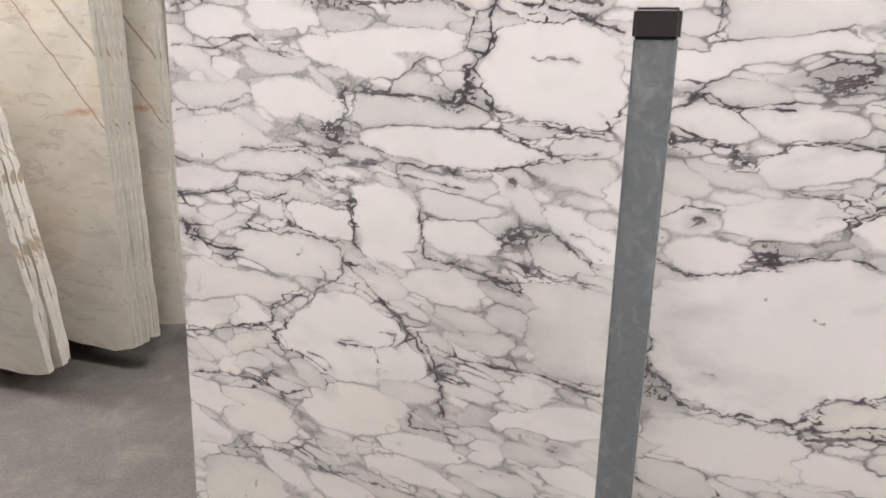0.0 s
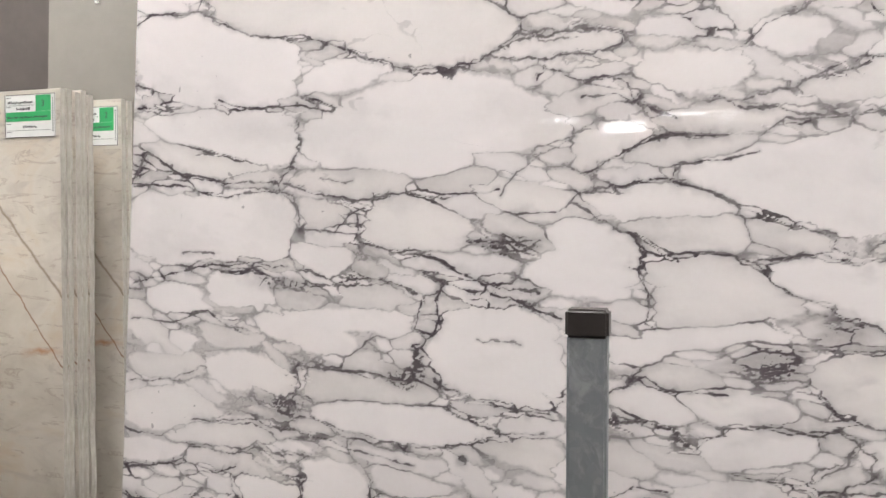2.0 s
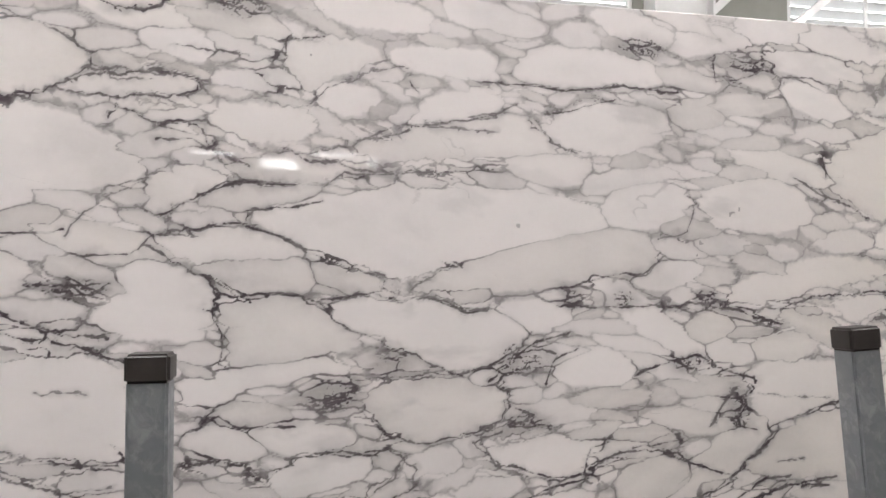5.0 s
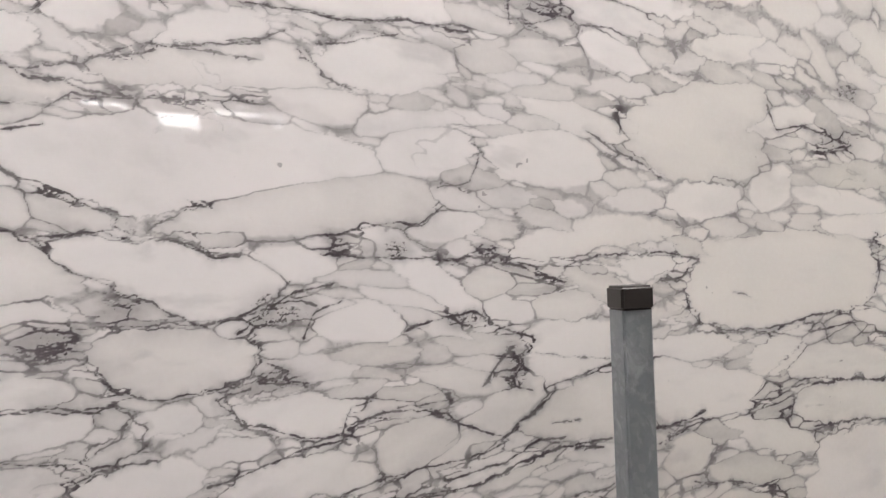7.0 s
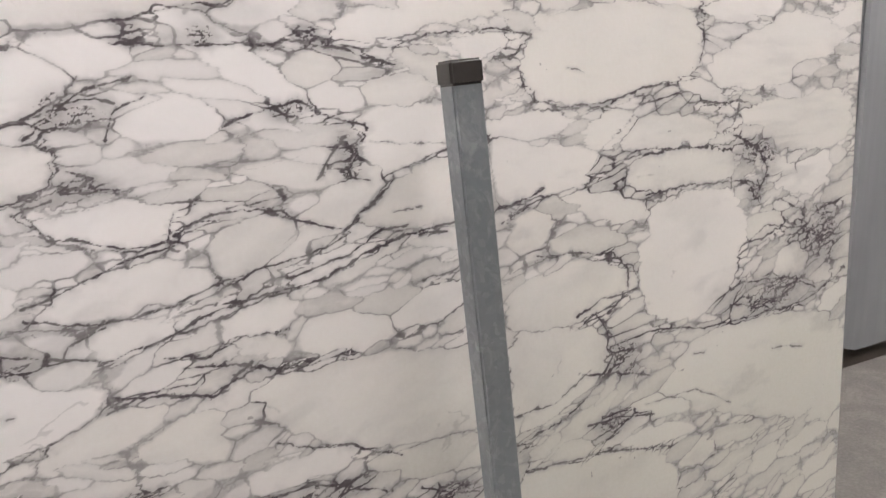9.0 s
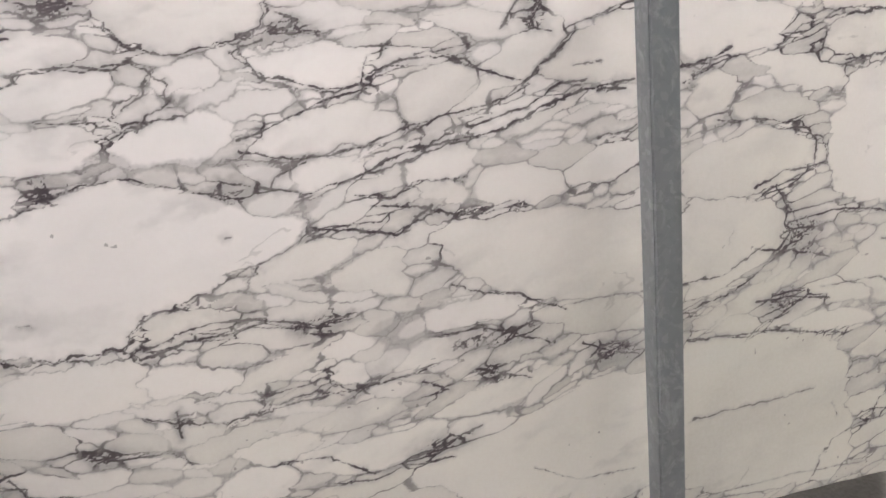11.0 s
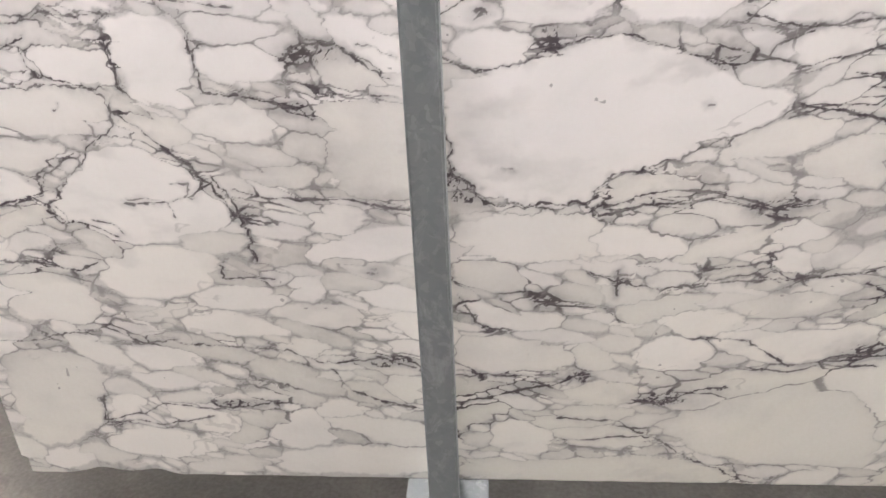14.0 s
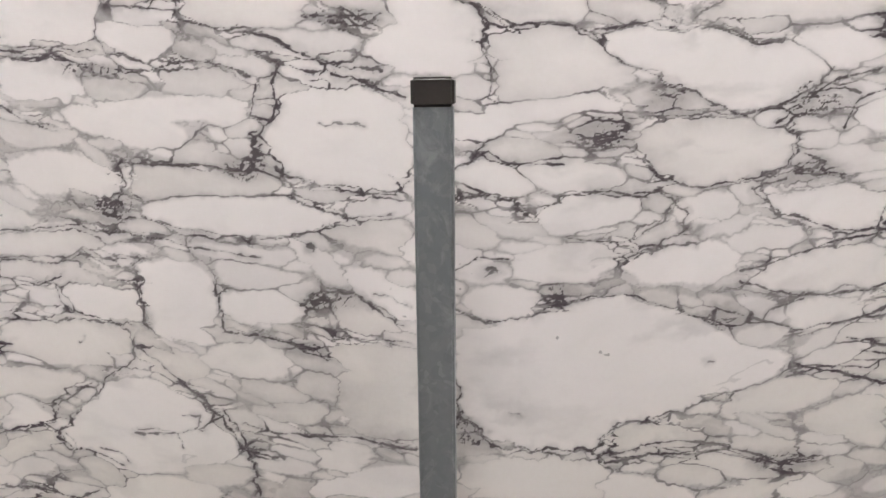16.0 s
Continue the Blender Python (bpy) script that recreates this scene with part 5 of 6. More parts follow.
def stone_field(u, v):
    """Vein, haze and tint of the breccia over the slab: pale fragments pressed together in a veined matrix. The tint
    also darkens the lower face in place of light falloff.
    """
    ragged = 0.35 + 0.65 * step(-0.2, 0.5, fbm(u, v, 0.2, 15, 2))
    wu = u + 0.006 * fbm(u, v, 0.06, 11, 3) + ragged * (0.007 * fbm(u, v, 0.030, 21, 3) + 0.0035 * fbm(u, v, 0.010, 25, 2))
    wv = v + 0.005 * fbm(u, v, 0.06, 31, 3) + ragged * (0.006 * fbm(u, v, 0.026, 41, 3) + 0.0035 * fbm(u, v, 0.009, 45, 2))
    # fragments fray into points along the bedding
    dip = 0.22 * step(0.8, 2.2, u) * (1 - step(1.0, 1.5, v)) - 0.10
    fray = step(-0.25, 0.45, fbm(u, v, 0.09, 17, 2))
    wu = wu + fray * (0.011 * fbm(u * 0.22, v - dip * u, 0.016, 27, 3) + 0.006 * fbm(u * 0.35, v - dip * u, 0.007, 29, 2))
    rng = np.random.default_rng(7)
    first = np.full(u.shape, 9.0)
    second = np.full(u.shape, 9.0)
    owner = np.full(u.shape, -1)
    other = np.full(u.shape, -1)
    us, vs = u[0], v[:, 0]

    def window(x0, x1, z0, z1):
        i0, i1 = np.searchsorted(us, (x0, x1))
        j0, j1 = np.searchsorted(vs, (z0, z1))
        return (slice(j0, j1), slice(i0, i1)) if i1 > i0 and j1 > j0 else None

    def settle(n, s, f):
        near = f < first[s]
        other[s] = np.where(near, owner[s], np.where(f < second[s], n, other[s]))
        second[s] = np.where(near, first[s], np.minimum(second[s], f))
        owner[s] = np.where(near, n, owner[s])
        first[s] = np.where(near, f, first[s])

    def add(n, x, z, a, b, tilt, power=2.5):
        reach = 0.09 + 0.5 * min(a, b)
        rx, rz = a + reach, math.hypot(a * math.sin(tilt), b) + reach
        s = window(x - rx, x + rx, z - rz, z + rz)
        if s is None:
            return
        du, dv = wu[s] - x, wv[s] - z
        c, q = math.cos(tilt), math.sin(tilt)
        p, r = (du * c + dv * q) / a, (dv * c - du * q) / b
        d = np.power(np.abs(p) ** power + np.abs(r) ** power + 1e-9, 1 / power)
        grad = np.sqrt((p / a) ** 2 + (r / b) ** 2 + 1e-9) / np.maximum(np.sqrt(p * p + r * r), 1e-4)
        settle(n, s, (d - 1) / grad)

    def from_line(s, a, b):
        """Distance of a window's points from one straight stretch."""
        ex, ez = b[0] - a[0], b[1] - a[1]
        du, dv = wu[s] - a[0], wv[s] - a[1]
        k = np.clip((du * ex + dv * ez) / (ex * ex + ez * ez + 1e-12), 0, 1)
        return np.hypot(du - k * ex, dv - k * ez)

    def rounded(points):
        """Cut the corners of a closed outline once."""
        out = []
        for p, q in zip(points, points[1:] + points[:1]):
            out += [(0.8 * p[0] + 0.2 * q[0], 0.8 * p[1] + 0.2 * q[1]), (0.2 * p[0] + 0.8 * q[0], 0.2 * p[1] + 0.8 * q[1])]
        return out

    def add_outline(n, points):
        points = rounded(points)
        xs, zs = [p[0] for p in points], [p[1] for p in points]
        s = window(min(xs) - 0.08, max(xs) + 0.08, min(zs) - 0.08, max(zs) + 0.08)
        if s is None:
            return
        away = np.full(wu[s].shape, 9.0)
        inner = np.zeros(wu[s].shape, bool)
        for p, q in zip(points, points[1:] + points[:1]):
            away = np.minimum(away, from_line(s, p, q))
            if p[1] != q[1]:
                inner ^= ((p[1] > wv[s]) != (q[1] > wv[s])) & (wu[s] < (q[0] - p[0]) * (wv[s] - p[1]) / (q[1] - p[1]) + p[0])
        settle(n, s, np.where(inner, -away, away))

    sizes = []
    for n, points in enumerate(CLASTS):
        add_outline(n, points)
        xs, zs = [p[0] for p in points], [p[1] for p in points]
        sizes.append(0.45 * min(max(xs) - min(xs), max(zs) - min(zs)))
    # the strong veins: how far off the nearest lies, how thick and how dark it is
    course = np.full(u.shape, 9.0)
    course_wide, course_dark = np.full(u.shape, 0.002), np.zeros(u.shape)
    for wide, dark, points in VEINS:
        for p, q in zip(points, points[1:]):
            s = window(min(p[0], q[0]) - 0.05, max(p[0], q[0]) + 0.05, min(p[1], q[1]) - 0.05, max(p[1], q[1]) + 0.05)
            if s is None:
                continue
            d = from_line(s, p, q)
            near = d < course[s]
            course[s] = np.where(near, d, course[s])
            course_wide[s] = np.where(near, wide, course_wide[s])
            course_dark[s] = np.where(near, dark, course_dark[s])
    along_vein = np.exp(-((course / 0.016) ** 2))
    strength = np.clip(0.75 * step(-0.55, 0.25, fbm(u, v, 0.13, 51, 3)) + 0.6 * along_vein, 0, 1)
    # smaller fragments crowd into what is left between the large ones
    n = len(CLASTS)
    for low, high, tries in ((0.020, 0.034, 1600), (0.010, 0.020, 5200), (0.005, 0.010, 3000)):
        for _ in range(tries):
            x, z = rng.uniform(0, SLAB_W), rng.uniform(0, SLAB_H)
            b = rng.uniform(low, high)
            i, j = min(np.searchsorted(us, x), len(us) - 1), min(np.searchsorted(vs, z), len(vs) - 1)
            if first[j, i] > b * 0.9:
                flat = rng.uniform(1.9, 5.0)
                slope = math.radians(rng.normal(-9 + 24 * step(0.8, 2.0, x) * (1 - step(1.0, 1.5, z)), 13))
                add(n, x, z, b * flat, b * 0.95, slope, rng.uniform(1.3, 2.2))
                sizes.append(b)
                n += 1
    # slivers braid the strong joints
    for _ in range(9000):
        x, z = rng.uniform(0, SLAB_W), rng.uniform(0, SLAB_H)
        b = rng.uniform(0.0035, 0.008)
        i, j = min(np.searchsorted(us, x), len(us) - 1), min(np.searchsorted(vs, z), len(vs) - 1)
        if first[j, i] > -0.25 * b and second[j, i] - first[j, i] < 0.03 and rng.uniform() < strength[j, i] ** 2:
            slope = math.radians(rng.normal(-9 + 24 * step(0.8, 2.0, x) * (1 - step(1.0, 1.5, z)), 12))
            add(n, x, z, b * rng.uniform(2.6, 6.5), b * 0.9, slope, rng.uniform(1.3, 2.0))
            sizes.append(b)
            n += 1
    sizes = np.array(sizes)
    gap = second - first
    size = sizes[owner]
    small = (1 - step(0.016, 0.030, size)) * step(0.006, 0.010, size)
    # vein strength waxes and wanes along the joints
    knot = np.zeros(u.shape)
    for x, z, a, b in CLOTS:
        knot = np.maximum(knot, np.exp(-np.power(((wu - x) / a) ** 2 + ((wv - z) / b) ** 2, 1.5)))
    knot = np.clip(knot * (1.0 + 0.5 * fbm(u, v, 0.05, 57, 3)), 0, 1)
    clot = np.clip(0.35 * step(0.15, 0.5, fbm(u, v, 0.17, 55, 4)) + knot, 0, 1)
    joint = rng.uniform(0, 1, 4096)[(owner * 31 + other * 31 + np.abs(owner - other) * 7) % 4096]
    joint = 0.25 + 0.75 * joint
    fat = step(-0.4, 0.7, fbm(u, v, 0.035, 61, 3))
    fade = step(-0.45, 0.30, fbm(u, v, 0.075, 63, 3))
    matrix = step(0.0, 0.007, first)
    # the matrix: strands drawn out along the bedding
    lean = 0.22 * step(0.8, 2.2, u) * (1 - step(1.0, 1.5, v)) - 0.10
    along = wv - lean * wu
    streak = np.clip(1 - np.abs(fbm(wu * 0.30, along, 0.030, 71, 4)) * 8.0, 0, 1)
    streak2 = np.clip(1 - np.abs(fbm(wu * 0.60, along, 0.014, 75, 3)) * 6.5, 0, 1)
    tangle = np.clip(1 - np.abs(fbm(wu, wv, 0.022, 77, 4)) * 7.5, 0, 1)
    tangle = np.maximum(tangle, 1.2 * knot * np.clip(1 - np.abs(fbm(wu, wv, 0.013, 78, 3)) * 5.5, 0, 1))
    net = np.clip(np.maximum(streak, 0.8 * tangle) + streak2 * 0.4, 0, 1)
    gap = np.maximum(gap, 0)
    thick = 0.0018 + 0.0034 * fat * fade * (0.2 + 0.8 * strength) * joint**2 + 0.0012 * clot
    # a ridge over every joint, and how dark it is
    ridge = np.clip(1 - gap / (4 * thick), 0, 1)
    dark = np.clip(0.28 + 0.58 * strength * joint + 0.20 * joint + 0.35 * clot, 0, 1)
    tiny = 1 - step(0.008, 0.011, size)
    dark = np.clip(dark * (0.46 + 1.12 * fade) * (1 - 0.35 * tiny - 0.15 * small) * (1 - 0.45 * step(0.9, 1.25, u) * (1 - step(1.8, 2.2, u)) * step(1.42, 1.56, v)) + 0.25 * fade * fat * joint, 0, 0.96)
    dark = dark * np.clip(0.46 + 0.55 * along_vein + 0.50 * clot + 0.42 * step(0.1, 0.6, fbm(u, v, 0.22, 65, 2)), 0, 1)
    wide = 0.006 + 0.010 * fat * strength * joint + 0.012 * clot
    band = np.exp(-np.power(gap / wide, 2.0))
    room = 0.9 * matrix + 0.55 * small * step(-0.2, 0.35, fbm(u, v, 0.10, 79, 3))
    room = np.clip(np.maximum(room, np.maximum(0.95 * band * (0.35 + 0.65 * clot), 1.1 * knot)), 0, 1)
    # strands feather out on both sides of the strong veins
    swell = 0.40 + 1.5 * step(-0.45, 0.65, fbm(u, v, 0.026, 111, 3))
    room = np.maximum(room, 0.97 * np.exp(-((course / (2.6 * course_wide * swell)) ** 2)))
    strands = np.clip(0.30 + 0.70 * net, 0, 1) * room
    shade = np.clip(0.20 + 0.28 * strength + 0.50 * clot + 0.42 * course_dark * along_vein, 0, 0.95)
    # hair cracks that run on into the fragments
    hair = np.clip(1 - np.abs(fbm(wu * 0.5, along, 0.22, 83, 5, 0.62)) * 20, 0, 1) * step(0.1, 0.5, fbm(u, v, 0.25, 87, 3))
    pits = step(0.66, 0.74, fbm(u, v, 0.014, 89, 2)) * step(0.3, 0.5, fbm(u, v, 0.2, 88, 3))
    vein, depth = ridge, dark
    strong = np.clip(1 - course / (1.95 * course_wide * swell), 0, 1)
    strong_dark = np.clip(course_dark * (0.80 + 0.4 * step(-0.5, 0.4, fbm(u, v, 0.05, 113, 3))), 0, 0.98)
    for line, deep in ((strong, strong_dark), (strands, shade), (0.95 * hair, 0.20 + 0 * u), (pits, 0.45 + 0 * u)):
        over = line > vein
        depth = np.where(over, deep, depth)
        vein = np.where(over, line, vein)
    lots = rng.uniform(0, 1, len(sizes) + 1)
    rim = np.exp(-gap / (0.005 + 0.028 * lots[owner] ** 3 + 0.012 * clot))
    haze = 0.40 * rim * (0.30 + 0.70 * strength * joint) + 0.40 * matrix + 0.30 * small * (0.35 + 0.65 * clot)
    haze = haze + (0.26 * small + 0.22 * tiny) * step(0.5, 1.0, lots[owner]) * (0.3 + 0.7 * fade) * step(-0.35, 0.4, fbm(wu * 0.5, along, 0.03, 101, 3)) + 0.04 * (small + tiny)
    cloud = step(0.0, 0.75, fbm(wu * 0.7, along, 0.16, 91, 5))
    wisp = step(0.05, 0.6, fbm(wu * 0.45, along, 0.055, 93, 4)) * step(-0.2, 0.5, fbm(u, v, 0.3, 97, 2))
    haze = haze + 0.20 * cloud + 0.26 * wisp + 0.40 * knot + 0.34 * np.exp(-((course / (2.5 * course_wide * swell)) ** 2))
    # cream stone to the right and low; the low part also paints in dimmer light
    warm_and_shade = 0.75 * step(1.75, 2.6, u) + 1.0 * (1 - step(0.05, 1.05, v)) + 0.35 * step(1.3, 2.4, u) * (1 - step(0.3, 1.0, v))
    tint = 0.35 * lots[owner] + 0.2 * step(-0.4, 0.5, fbm(u, v, 0.5, 95, 3)) + 0.55 * warm_and_shade - 0.15
    haze = haze + 0.14 * step(0.55, 1.0, lots[owner]) * (1 - small) * step(-0.3, 0.4, fbm(wu * 0.6, along, 0.12, 99, 3))
    return vein, np.clip(haze, 0, 0.8), np.clip(tint, 0, 1), depth


def outline_bottom(x):
    """Raw lower edge: chipped at the near end, straight beyond."""
    chip = 0.016 * step(0.07, 0.16, x) * (1 - step(0.28, 0.36, x)) * (0.75 + 0.25 * np.sin(x * 47))
    return chip + 0.0020 * fbm(x, x * 0, 0.06, 5) + 0.004 * step(2.74, 2.82, x) * fbm(x, x * 0, 0.03, 8)


def marble_slab():
    """The leaning slab: a fine sheet for its face, with edges and back."""
    pitch = 0.0022
    nx, nz = int(SLAB_W / pitch), int(SLAB_H / pitch)
    us, vs = np.linspace(0, SLAB_W, nx), np.linspace(0, SLAB_H, nz)
    u, v = np.meshgrid(us, vs)
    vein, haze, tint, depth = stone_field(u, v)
    low = outline_bottom(us)
    top = SLAB_H + 0.004 * fbm(us, us * 0, 0.5, 6, 4)
    t = v / SLAB_H
    zz = low[None, :] * (1 - t) + top[None, :] * t
    # the top edge rises towards the far end
    zz = zz + 0.10 * step(2.25, 2.80, u) * np.clip((v - 1.78) / (SLAB_H - 1.78), 0, 1)
    xx = u + (0.013 * (1 - step(0.040, 0.046, v)) + 0.0008 * fbm(v, v * 0, 0.05, 9)) * (1 - u / SLAB_W)
    front = np.stack([xx, np.zeros_like(xx), zz], -1).reshape(-1, 3)
    ring = np.concatenate([np.arange(nx), np.arange(1, nz) * nx + nx - 1, (nz - 1) * nx + np.arange(nx - 2, -1, -1), np.arange(nz - 2, 0, -1) * nx])
    back = front[ring] + (0, SLAB_T, 0)
    nf, nr = len(front), len(ring)
    a = (np.arange(nz - 1)[:, None] * nx + np.arange(nx - 1)[None, :]).ravel()
    quads = np.stack([a, a + 1, a + nx + 1, a + nx], 1)
    k = np.arange(nr)
    sides = np.stack([ring[(k + 1) % nr], ring[k], nf + k, nf + (k + 1) % nr], 1)
    faces = np.concatenate([quads, sides])
    me = bpy.data.meshes.new("marble_slab")
    me.vertices.add(nf + nr)
    me.vertices.foreach_set("co", np.concatenate([front, back]).ravel().astype(np.float32))
    total = len(faces) * 4 + nr
    me.loops.add(total)
    me.polygons.add(len(faces) + 1)
    me.loops.foreach_set("vertex_index", np.concatenate([faces.ravel(), nf + k[::-1]]).astype(np.int32))
    me.polygons.foreach_set("loop_start", np.append(np.arange(len(faces)) * 4, len(faces) * 4).astype(np.int32))
    me.update(calc_edges=True)
    me.validate()
    field = me.attributes.new("stone", "FLOAT_COLOR", "POINT")
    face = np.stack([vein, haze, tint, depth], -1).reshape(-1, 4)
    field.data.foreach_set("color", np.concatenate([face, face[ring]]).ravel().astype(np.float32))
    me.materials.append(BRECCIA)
    ob = new("marble_slab", me)
    ob.matrix_basis = RACK
    tagged(ob, "polished white marble slab with dark grey veining, on a steel rack", "stone slab")
    # a second slab of the same block stands close behind
    bm = box(0.004, SLAB_T + 0.003, 0.0, SLAB_W - 0.01, SLAB_T * 2 + 0.003, SLAB_H + 0.007, 0.002)
    rear = tagged(part("marble_slab", bm, SAWN), "marble slab with a sawn grey edge, close behind the front slab", "stone slab")
    rear.matrix_basis = RACK
    return ob


marble_slab()


# ---- rack posts ----
def slab_rack(x, y, top, lean=0.0, bend=0.0):
    """Galvanised tube with a black end cap, standing in the slot of a steel foot."""
    t = thing("slab_rack", "galvanised square rack post with black end cap, in steel foot", "slab rack", "slab rack posts", RACK @ pose(x, 0, 0))
    tube = part("tube", box(-0.029, -0.025, -0.11, 0.029, 0.025, top - 0.038, 0.004, 3), ZINC, t)
    cap = part("end_cap", box(-0.0315, -0.0275, top - 0.042, 0.0315, 0.0275, top, 0.0045, 3), RUBBER, t, "black plastic end cap")
    for ob in (tube, cap):
        ob.matrix_basis = pose(0, y, 0.0, LEAN - lean, bend, 0)
    for sx in (-1, 1):
        part("rail", box(sx * 0.061 - 0.026, -0.19, -0.118, sx * 0.061 + 0.026, 0.9, -0.002, 0.004), ZINC, t)
    part("base_plate", box(-0.085, -0.17, -0.116, 0.085, 0.9, -0.108, 0.002), ZINC, t)
    return t


slab_rack(0.949, -0.100, 1.276, 0.56, -0.6)
slab_rack(2.221, -0.088, 1.308, 1.14, -4.0)


# ---- other slabs ----
def raw_slab(name, label, w, h, thick, face, edge_mat, m, group, seed, chip=0.02, corner=0.0):
    """A slab with sawn ends and a ragged lower edge; its origin is its lower front corner at the sawn end."""
    r = random.Random(seed)
    t = thing(name, label, "stone slab", group, m)
    n, rows = 26, 22
    sgn = 1 if w > 0 else -1
    xs = [w * i / n for i in range(n + 1)]
    low = [(abs(r.gauss(0, chip * 0.35)) + (chip * 1.2 if i == 0 else 0)) for i in range(n + 1)]
    side = [r.uniform(-0.003, 0.003) * (1 + 60 * corner) + corner * max(0.0, 1 - j / rows / 0.22) for j in range(rows + 1)]
    bm = bmesh.new()

    def sheet(y):
        grid = []
        for j in range(rows + 1):
            row = []
            for i in range(n + 1):
                z = low[i] + (h - low[i]) * j / rows
                x = xs[i] + (sgn * side[j] if i == 0 else 0)
                row.append(bm.verts.new((x, y, z)))
            grid.append(row)
        return grid

    f, b = sheet(0.0), sheet(thick)
    for j in range(rows):
        for i in range(n):
            bm.faces.new((f[j][i], f[j][i + 1], f[j + 1][i + 1], f[j + 1][i]))
            bm.faces.new((b[j][i], b[j + 1][i], b[j + 1][i + 1], b[j][i + 1]))
    bmesh.ops.recalc_face_normals(bm, faces=bm.faces)
    part("face", bm, face, t)
    edge = bmesh.new()
    pts = [(xs[0] + sgn * side[j], low[0] + (h - low[0]) * j / rows) for j in range(rows + 1)]
    pts += [(xs[i], h) for i in range(1, n + 1)] + [(xs[n], low[n])] + [(xs[i], low[i]) for i in range(n - 1, 0, -1)]
    fr = [edge.verts.new((x, 0.0005, z)) for x, z in pts]
    mid = [edge.verts.new((x + (-sgn * 0.002 if abs(x) < 0.01 else 0), thick / 2, z)) for x, z in pts]
    bk = [edge.verts.new((x, thick - 0.0005, z)) for x, z in pts]
    for a, c in ((fr, mid), (mid, bk)):
        for k in range(len(pts)):
            q = (k + 1) % len(pts)
            edge.faces.new((a[k], a[q], c[q], c[k]))
    bmesh.ops.recalc_face_normals(edge, faces=edge.faces)
    part("sawn_edge", edge, edge_mat, t)
    return t


def stack(count, x, y, z, w, h, face, edge_mat, label, group, gap, lean=0.0, seed=1, turn=0.0, corner=0.0):
    for k in range(count):
        r = random.Random(seed * 50 + k)
        m = RACK @ pose(x, y, z, lean, 0, turn) @ pose(r.uniform(-0.006, 0.006), k * gap, 0)
        raw_slab("cream_slab", label, w, h + r.uniform(-0.008, 0.008), 0.026, face, edge_mat, m, group, seed * 50 + k, 0.02, corner * r.uniform(0.4, 1.3))


stack(5, -1.047, 0.93, 0.0, -2.6, 1.945, CREAM, SAWN, "cream stone slab with rusty hairline veins, standing in a tight stack", "slabs of the labelled stack", 0.031, 3.1, 1)
stack(2, -1.047, 1.245, 0.0, -2.6, 1.975, CREAM, SAWN, "cream stone slab with a sawn grey edge, behind another stack", "slabs of the rear stack", 0.03, 3.3, 2)
stack(4, -1.13, 0.62, 0.0, -2.2, 1.75, CREAM, RAWEDGE, "cream stone slab with a chipped edge, leaning towards the aisle", "slabs of the leaning stack", 0.028, 11.0, 3, 0.0, 0.045)
stack(4, 4.67, 0.85, 0.0, 2.5, 1.9, GREYSTONE, GREYSTONE, "grey stone slab with sawn ends beside the marble", "slabs of the grey stack", 0.035, 1.5, 4)

def rack_base(x0, x1, y0, y1):
    """A low assumed timber base that carries a stack clear of the floor; its dark fill stands in for shadow."""
    t = thing("timber_bearer", "low assumed timber bearer under the stacked slabs, dark in place of shade", "timber bearer", "timber bearers", pose(0, 0, 0))
    n = max(2, round((x1 - x0) / 0.6))
    for k in range(n):
        a = x0 + (x1 - x0) * k / n
        part("beam", box(a, y0, 0.0, x0 + (x1 - x0) * (k + 1) / n - 0.012, y1, 0.112, 0.006), TIMBER, t)
    return t


# unseen supports, run on continuously to darken the gap beneath the slabs
rack_base(-3.5, -1.40, 1.06, 1.38)
rack_base(-3.2, -1.50, 0.74, 0.80)
rack_base(4.72, 7.0, 0.88, 1.02)


# ---- labels on the stacks ----
def stroke(bm, x0, z0, x1, z1):
    box(x0, -0.0016, z0, x1, -0.0010, z1, bm=bm)


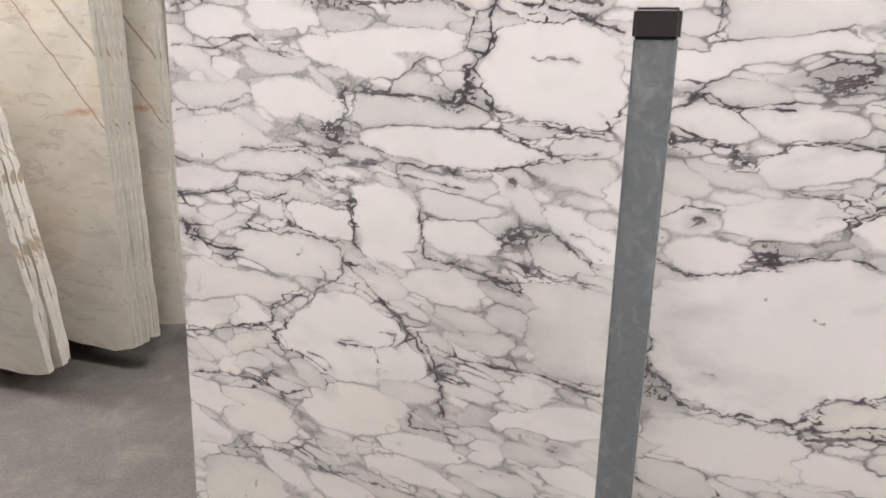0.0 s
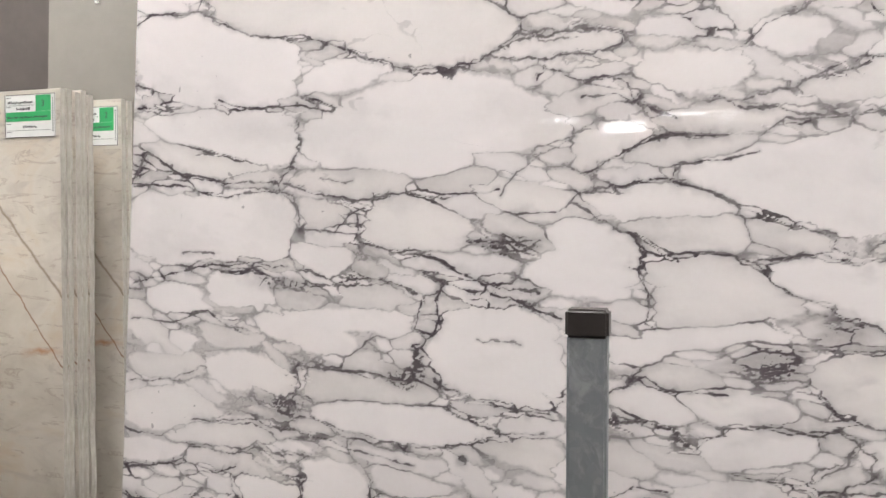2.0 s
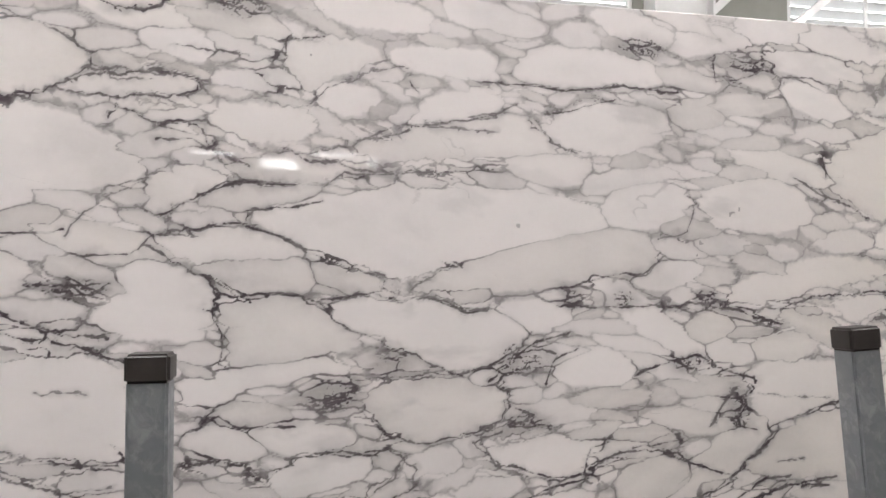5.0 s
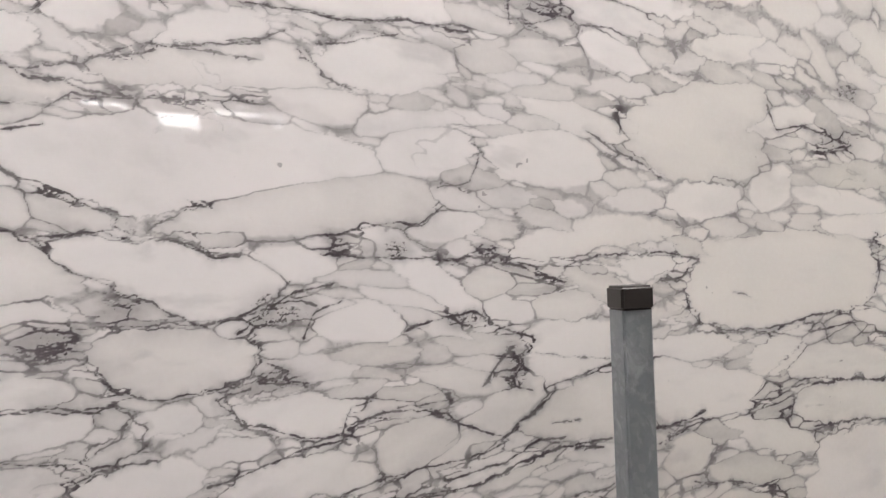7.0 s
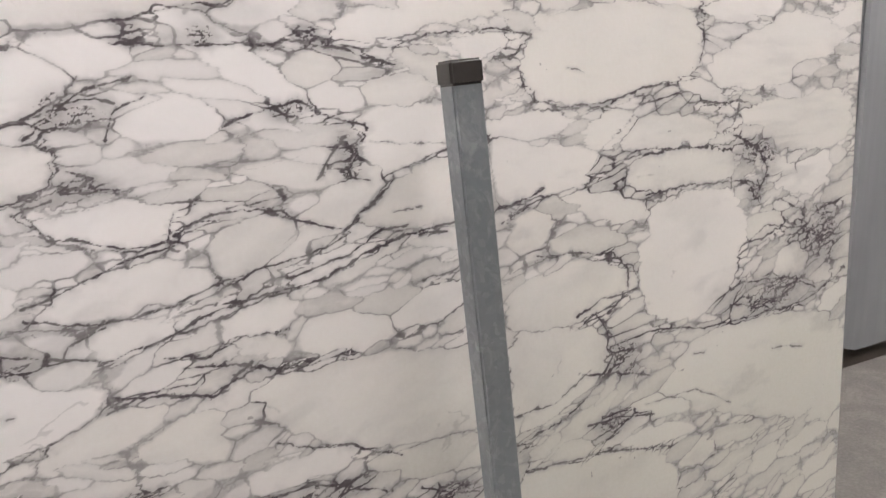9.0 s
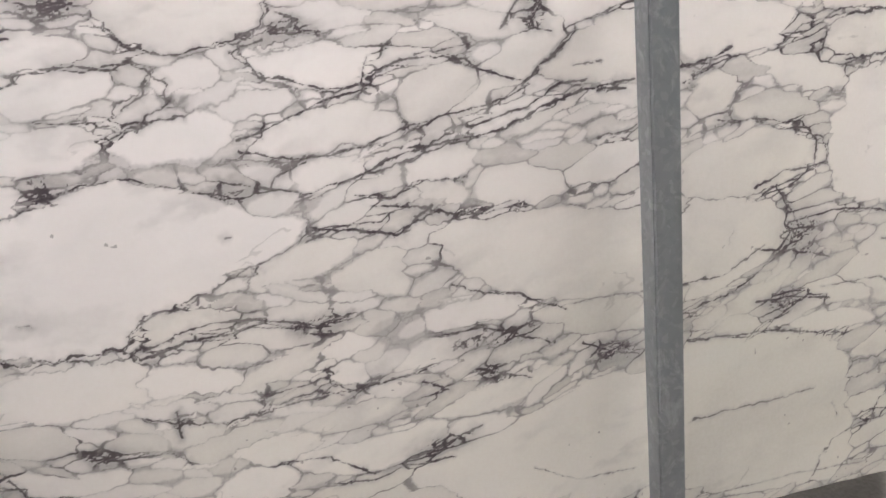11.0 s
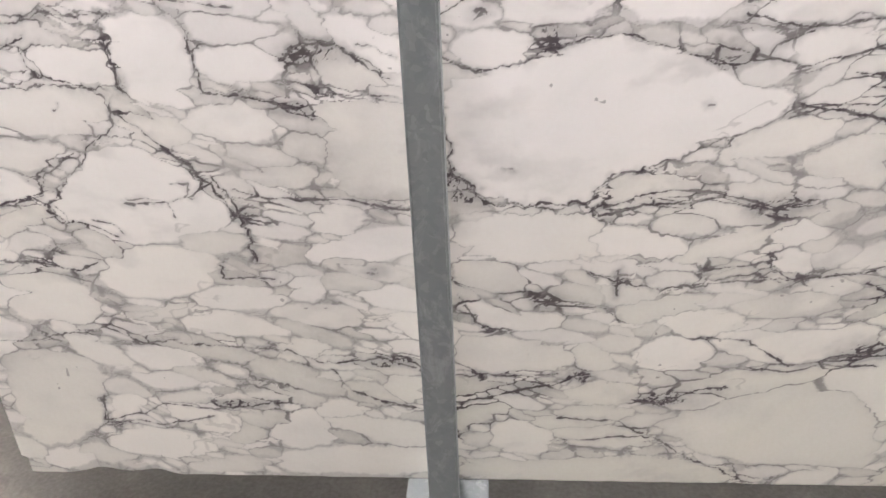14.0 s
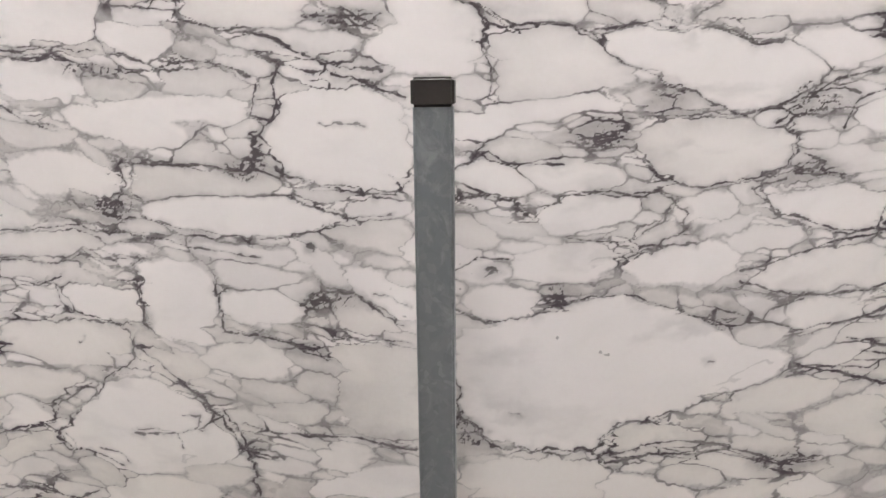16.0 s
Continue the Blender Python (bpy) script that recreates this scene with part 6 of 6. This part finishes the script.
def paper_label(m, numeral):
    """A printed stock card: white with a green field, ruled lines and handwriting."""
    t = thing("paper_label", "white and green printed stock label stuck on a cream slab", "label", "stock labels", m)
    w, h = 0.235, 0.158
    part("card", box(0, -0.0004, 0, w, 0.0004, h), PAPER, t)
    bm = bmesh.new()
    box(0.115 * w / 0.235 + 0.03, -0.0010, 0.095, w - 0.020, -0.0005, h - 0.004, bm=bm)
    box(0.004, -0.0010, 0.060, w - 0.020, -0.0005, 0.0945, bm=bm)
    part("green_field", bm, GREEN, t, "green printed field")
    bm = bmesh.new()
    for x0, z0, x1, z1 in ((0, 0, w, 0.002), (0, h - 0.002, w, h), (0, 0.002, 0.002, h - 0.002), (w - 0.002, 0.002, w, h - 0.002)):
        stroke(bm, x0, z0, x1, z1)
    stroke(bm, 0.006, 0.026, w - 0.022, 0.0272)
    stroke(bm, 0.006, 0.118, 0.138, 0.1192)
    part("ruling", bm, INK, t, "black ruled border")
    bm, r = bmesh.new(), random.Random(5)
    for x0, x1, z, hh in ((0.014, 0.128, 0.124, 0.012), (0.055, 0.115, 0.100, 0.012), (0.012, 0.200, 0.070, 0.010), (0.085, 0.150, 0.034, 0.011)):
        x = x0
        while x < x1:
            step_x = r.uniform(0.004, 0.009)
            stroke(bm, x, z + r.uniform(0, 0.003), x + step_x * 0.62, z + hh * r.uniform(0.5, 1.0))
            x += step_x
    for k in range(14):
        stroke(bm, w - 0.013, 0.02 + k * 0.009, w - 0.008, 0.025 + k * 0.009)
    for z in (0.050, 0.020, 0.146, 0.112):
        stroke(bm, 0.008, z, 0.028, z + 0.002)
    part("handwriting", bm, INK, t, "illegible dark handwriting")["kind"] = "stuff"
    cu = bpy.data.curves.new("numeral", "FONT")
    cu.body, cu.size, cu.extrude = numeral, 0.034, 0.0004
    cu.materials.append(INK)
    ob = new("numeral", cu)
    ob.parent = t
    ob.matrix_basis = pose(0.170, -0.0014, 0.112, 90, 0, 0)
    return t


paper_label(RACK @ pose(-1.047, 0.93, 0.0, 3.1) @ pose(-0.255, -0.0015, 1.767), "3")
paper_label(RACK @ pose(-1.047, 1.245, 0.0, 3.3) @ pose(-0.255, -0.0015, 1.787), "2")


# ---- small fittings on the beige partition ----
def wall_clip(x, z):
    t = thing("wall_clip", "small grey plastic clip screwed to the beige partition", "wall clip", "wall clips", pose(x, 3.6, z))
    part("base", box(-0.03, -0.008, -0.045, 0.03, 0.0, 0.045, 0.003), WALL, t)
    part("hook", box(-0.012, -0.03, -0.03, 0.012, -0.008, -0.012, 0.003), PAPER, t)


wall_clip(-3.72, 3.57)
wall_clip(-3.45, 3.48)
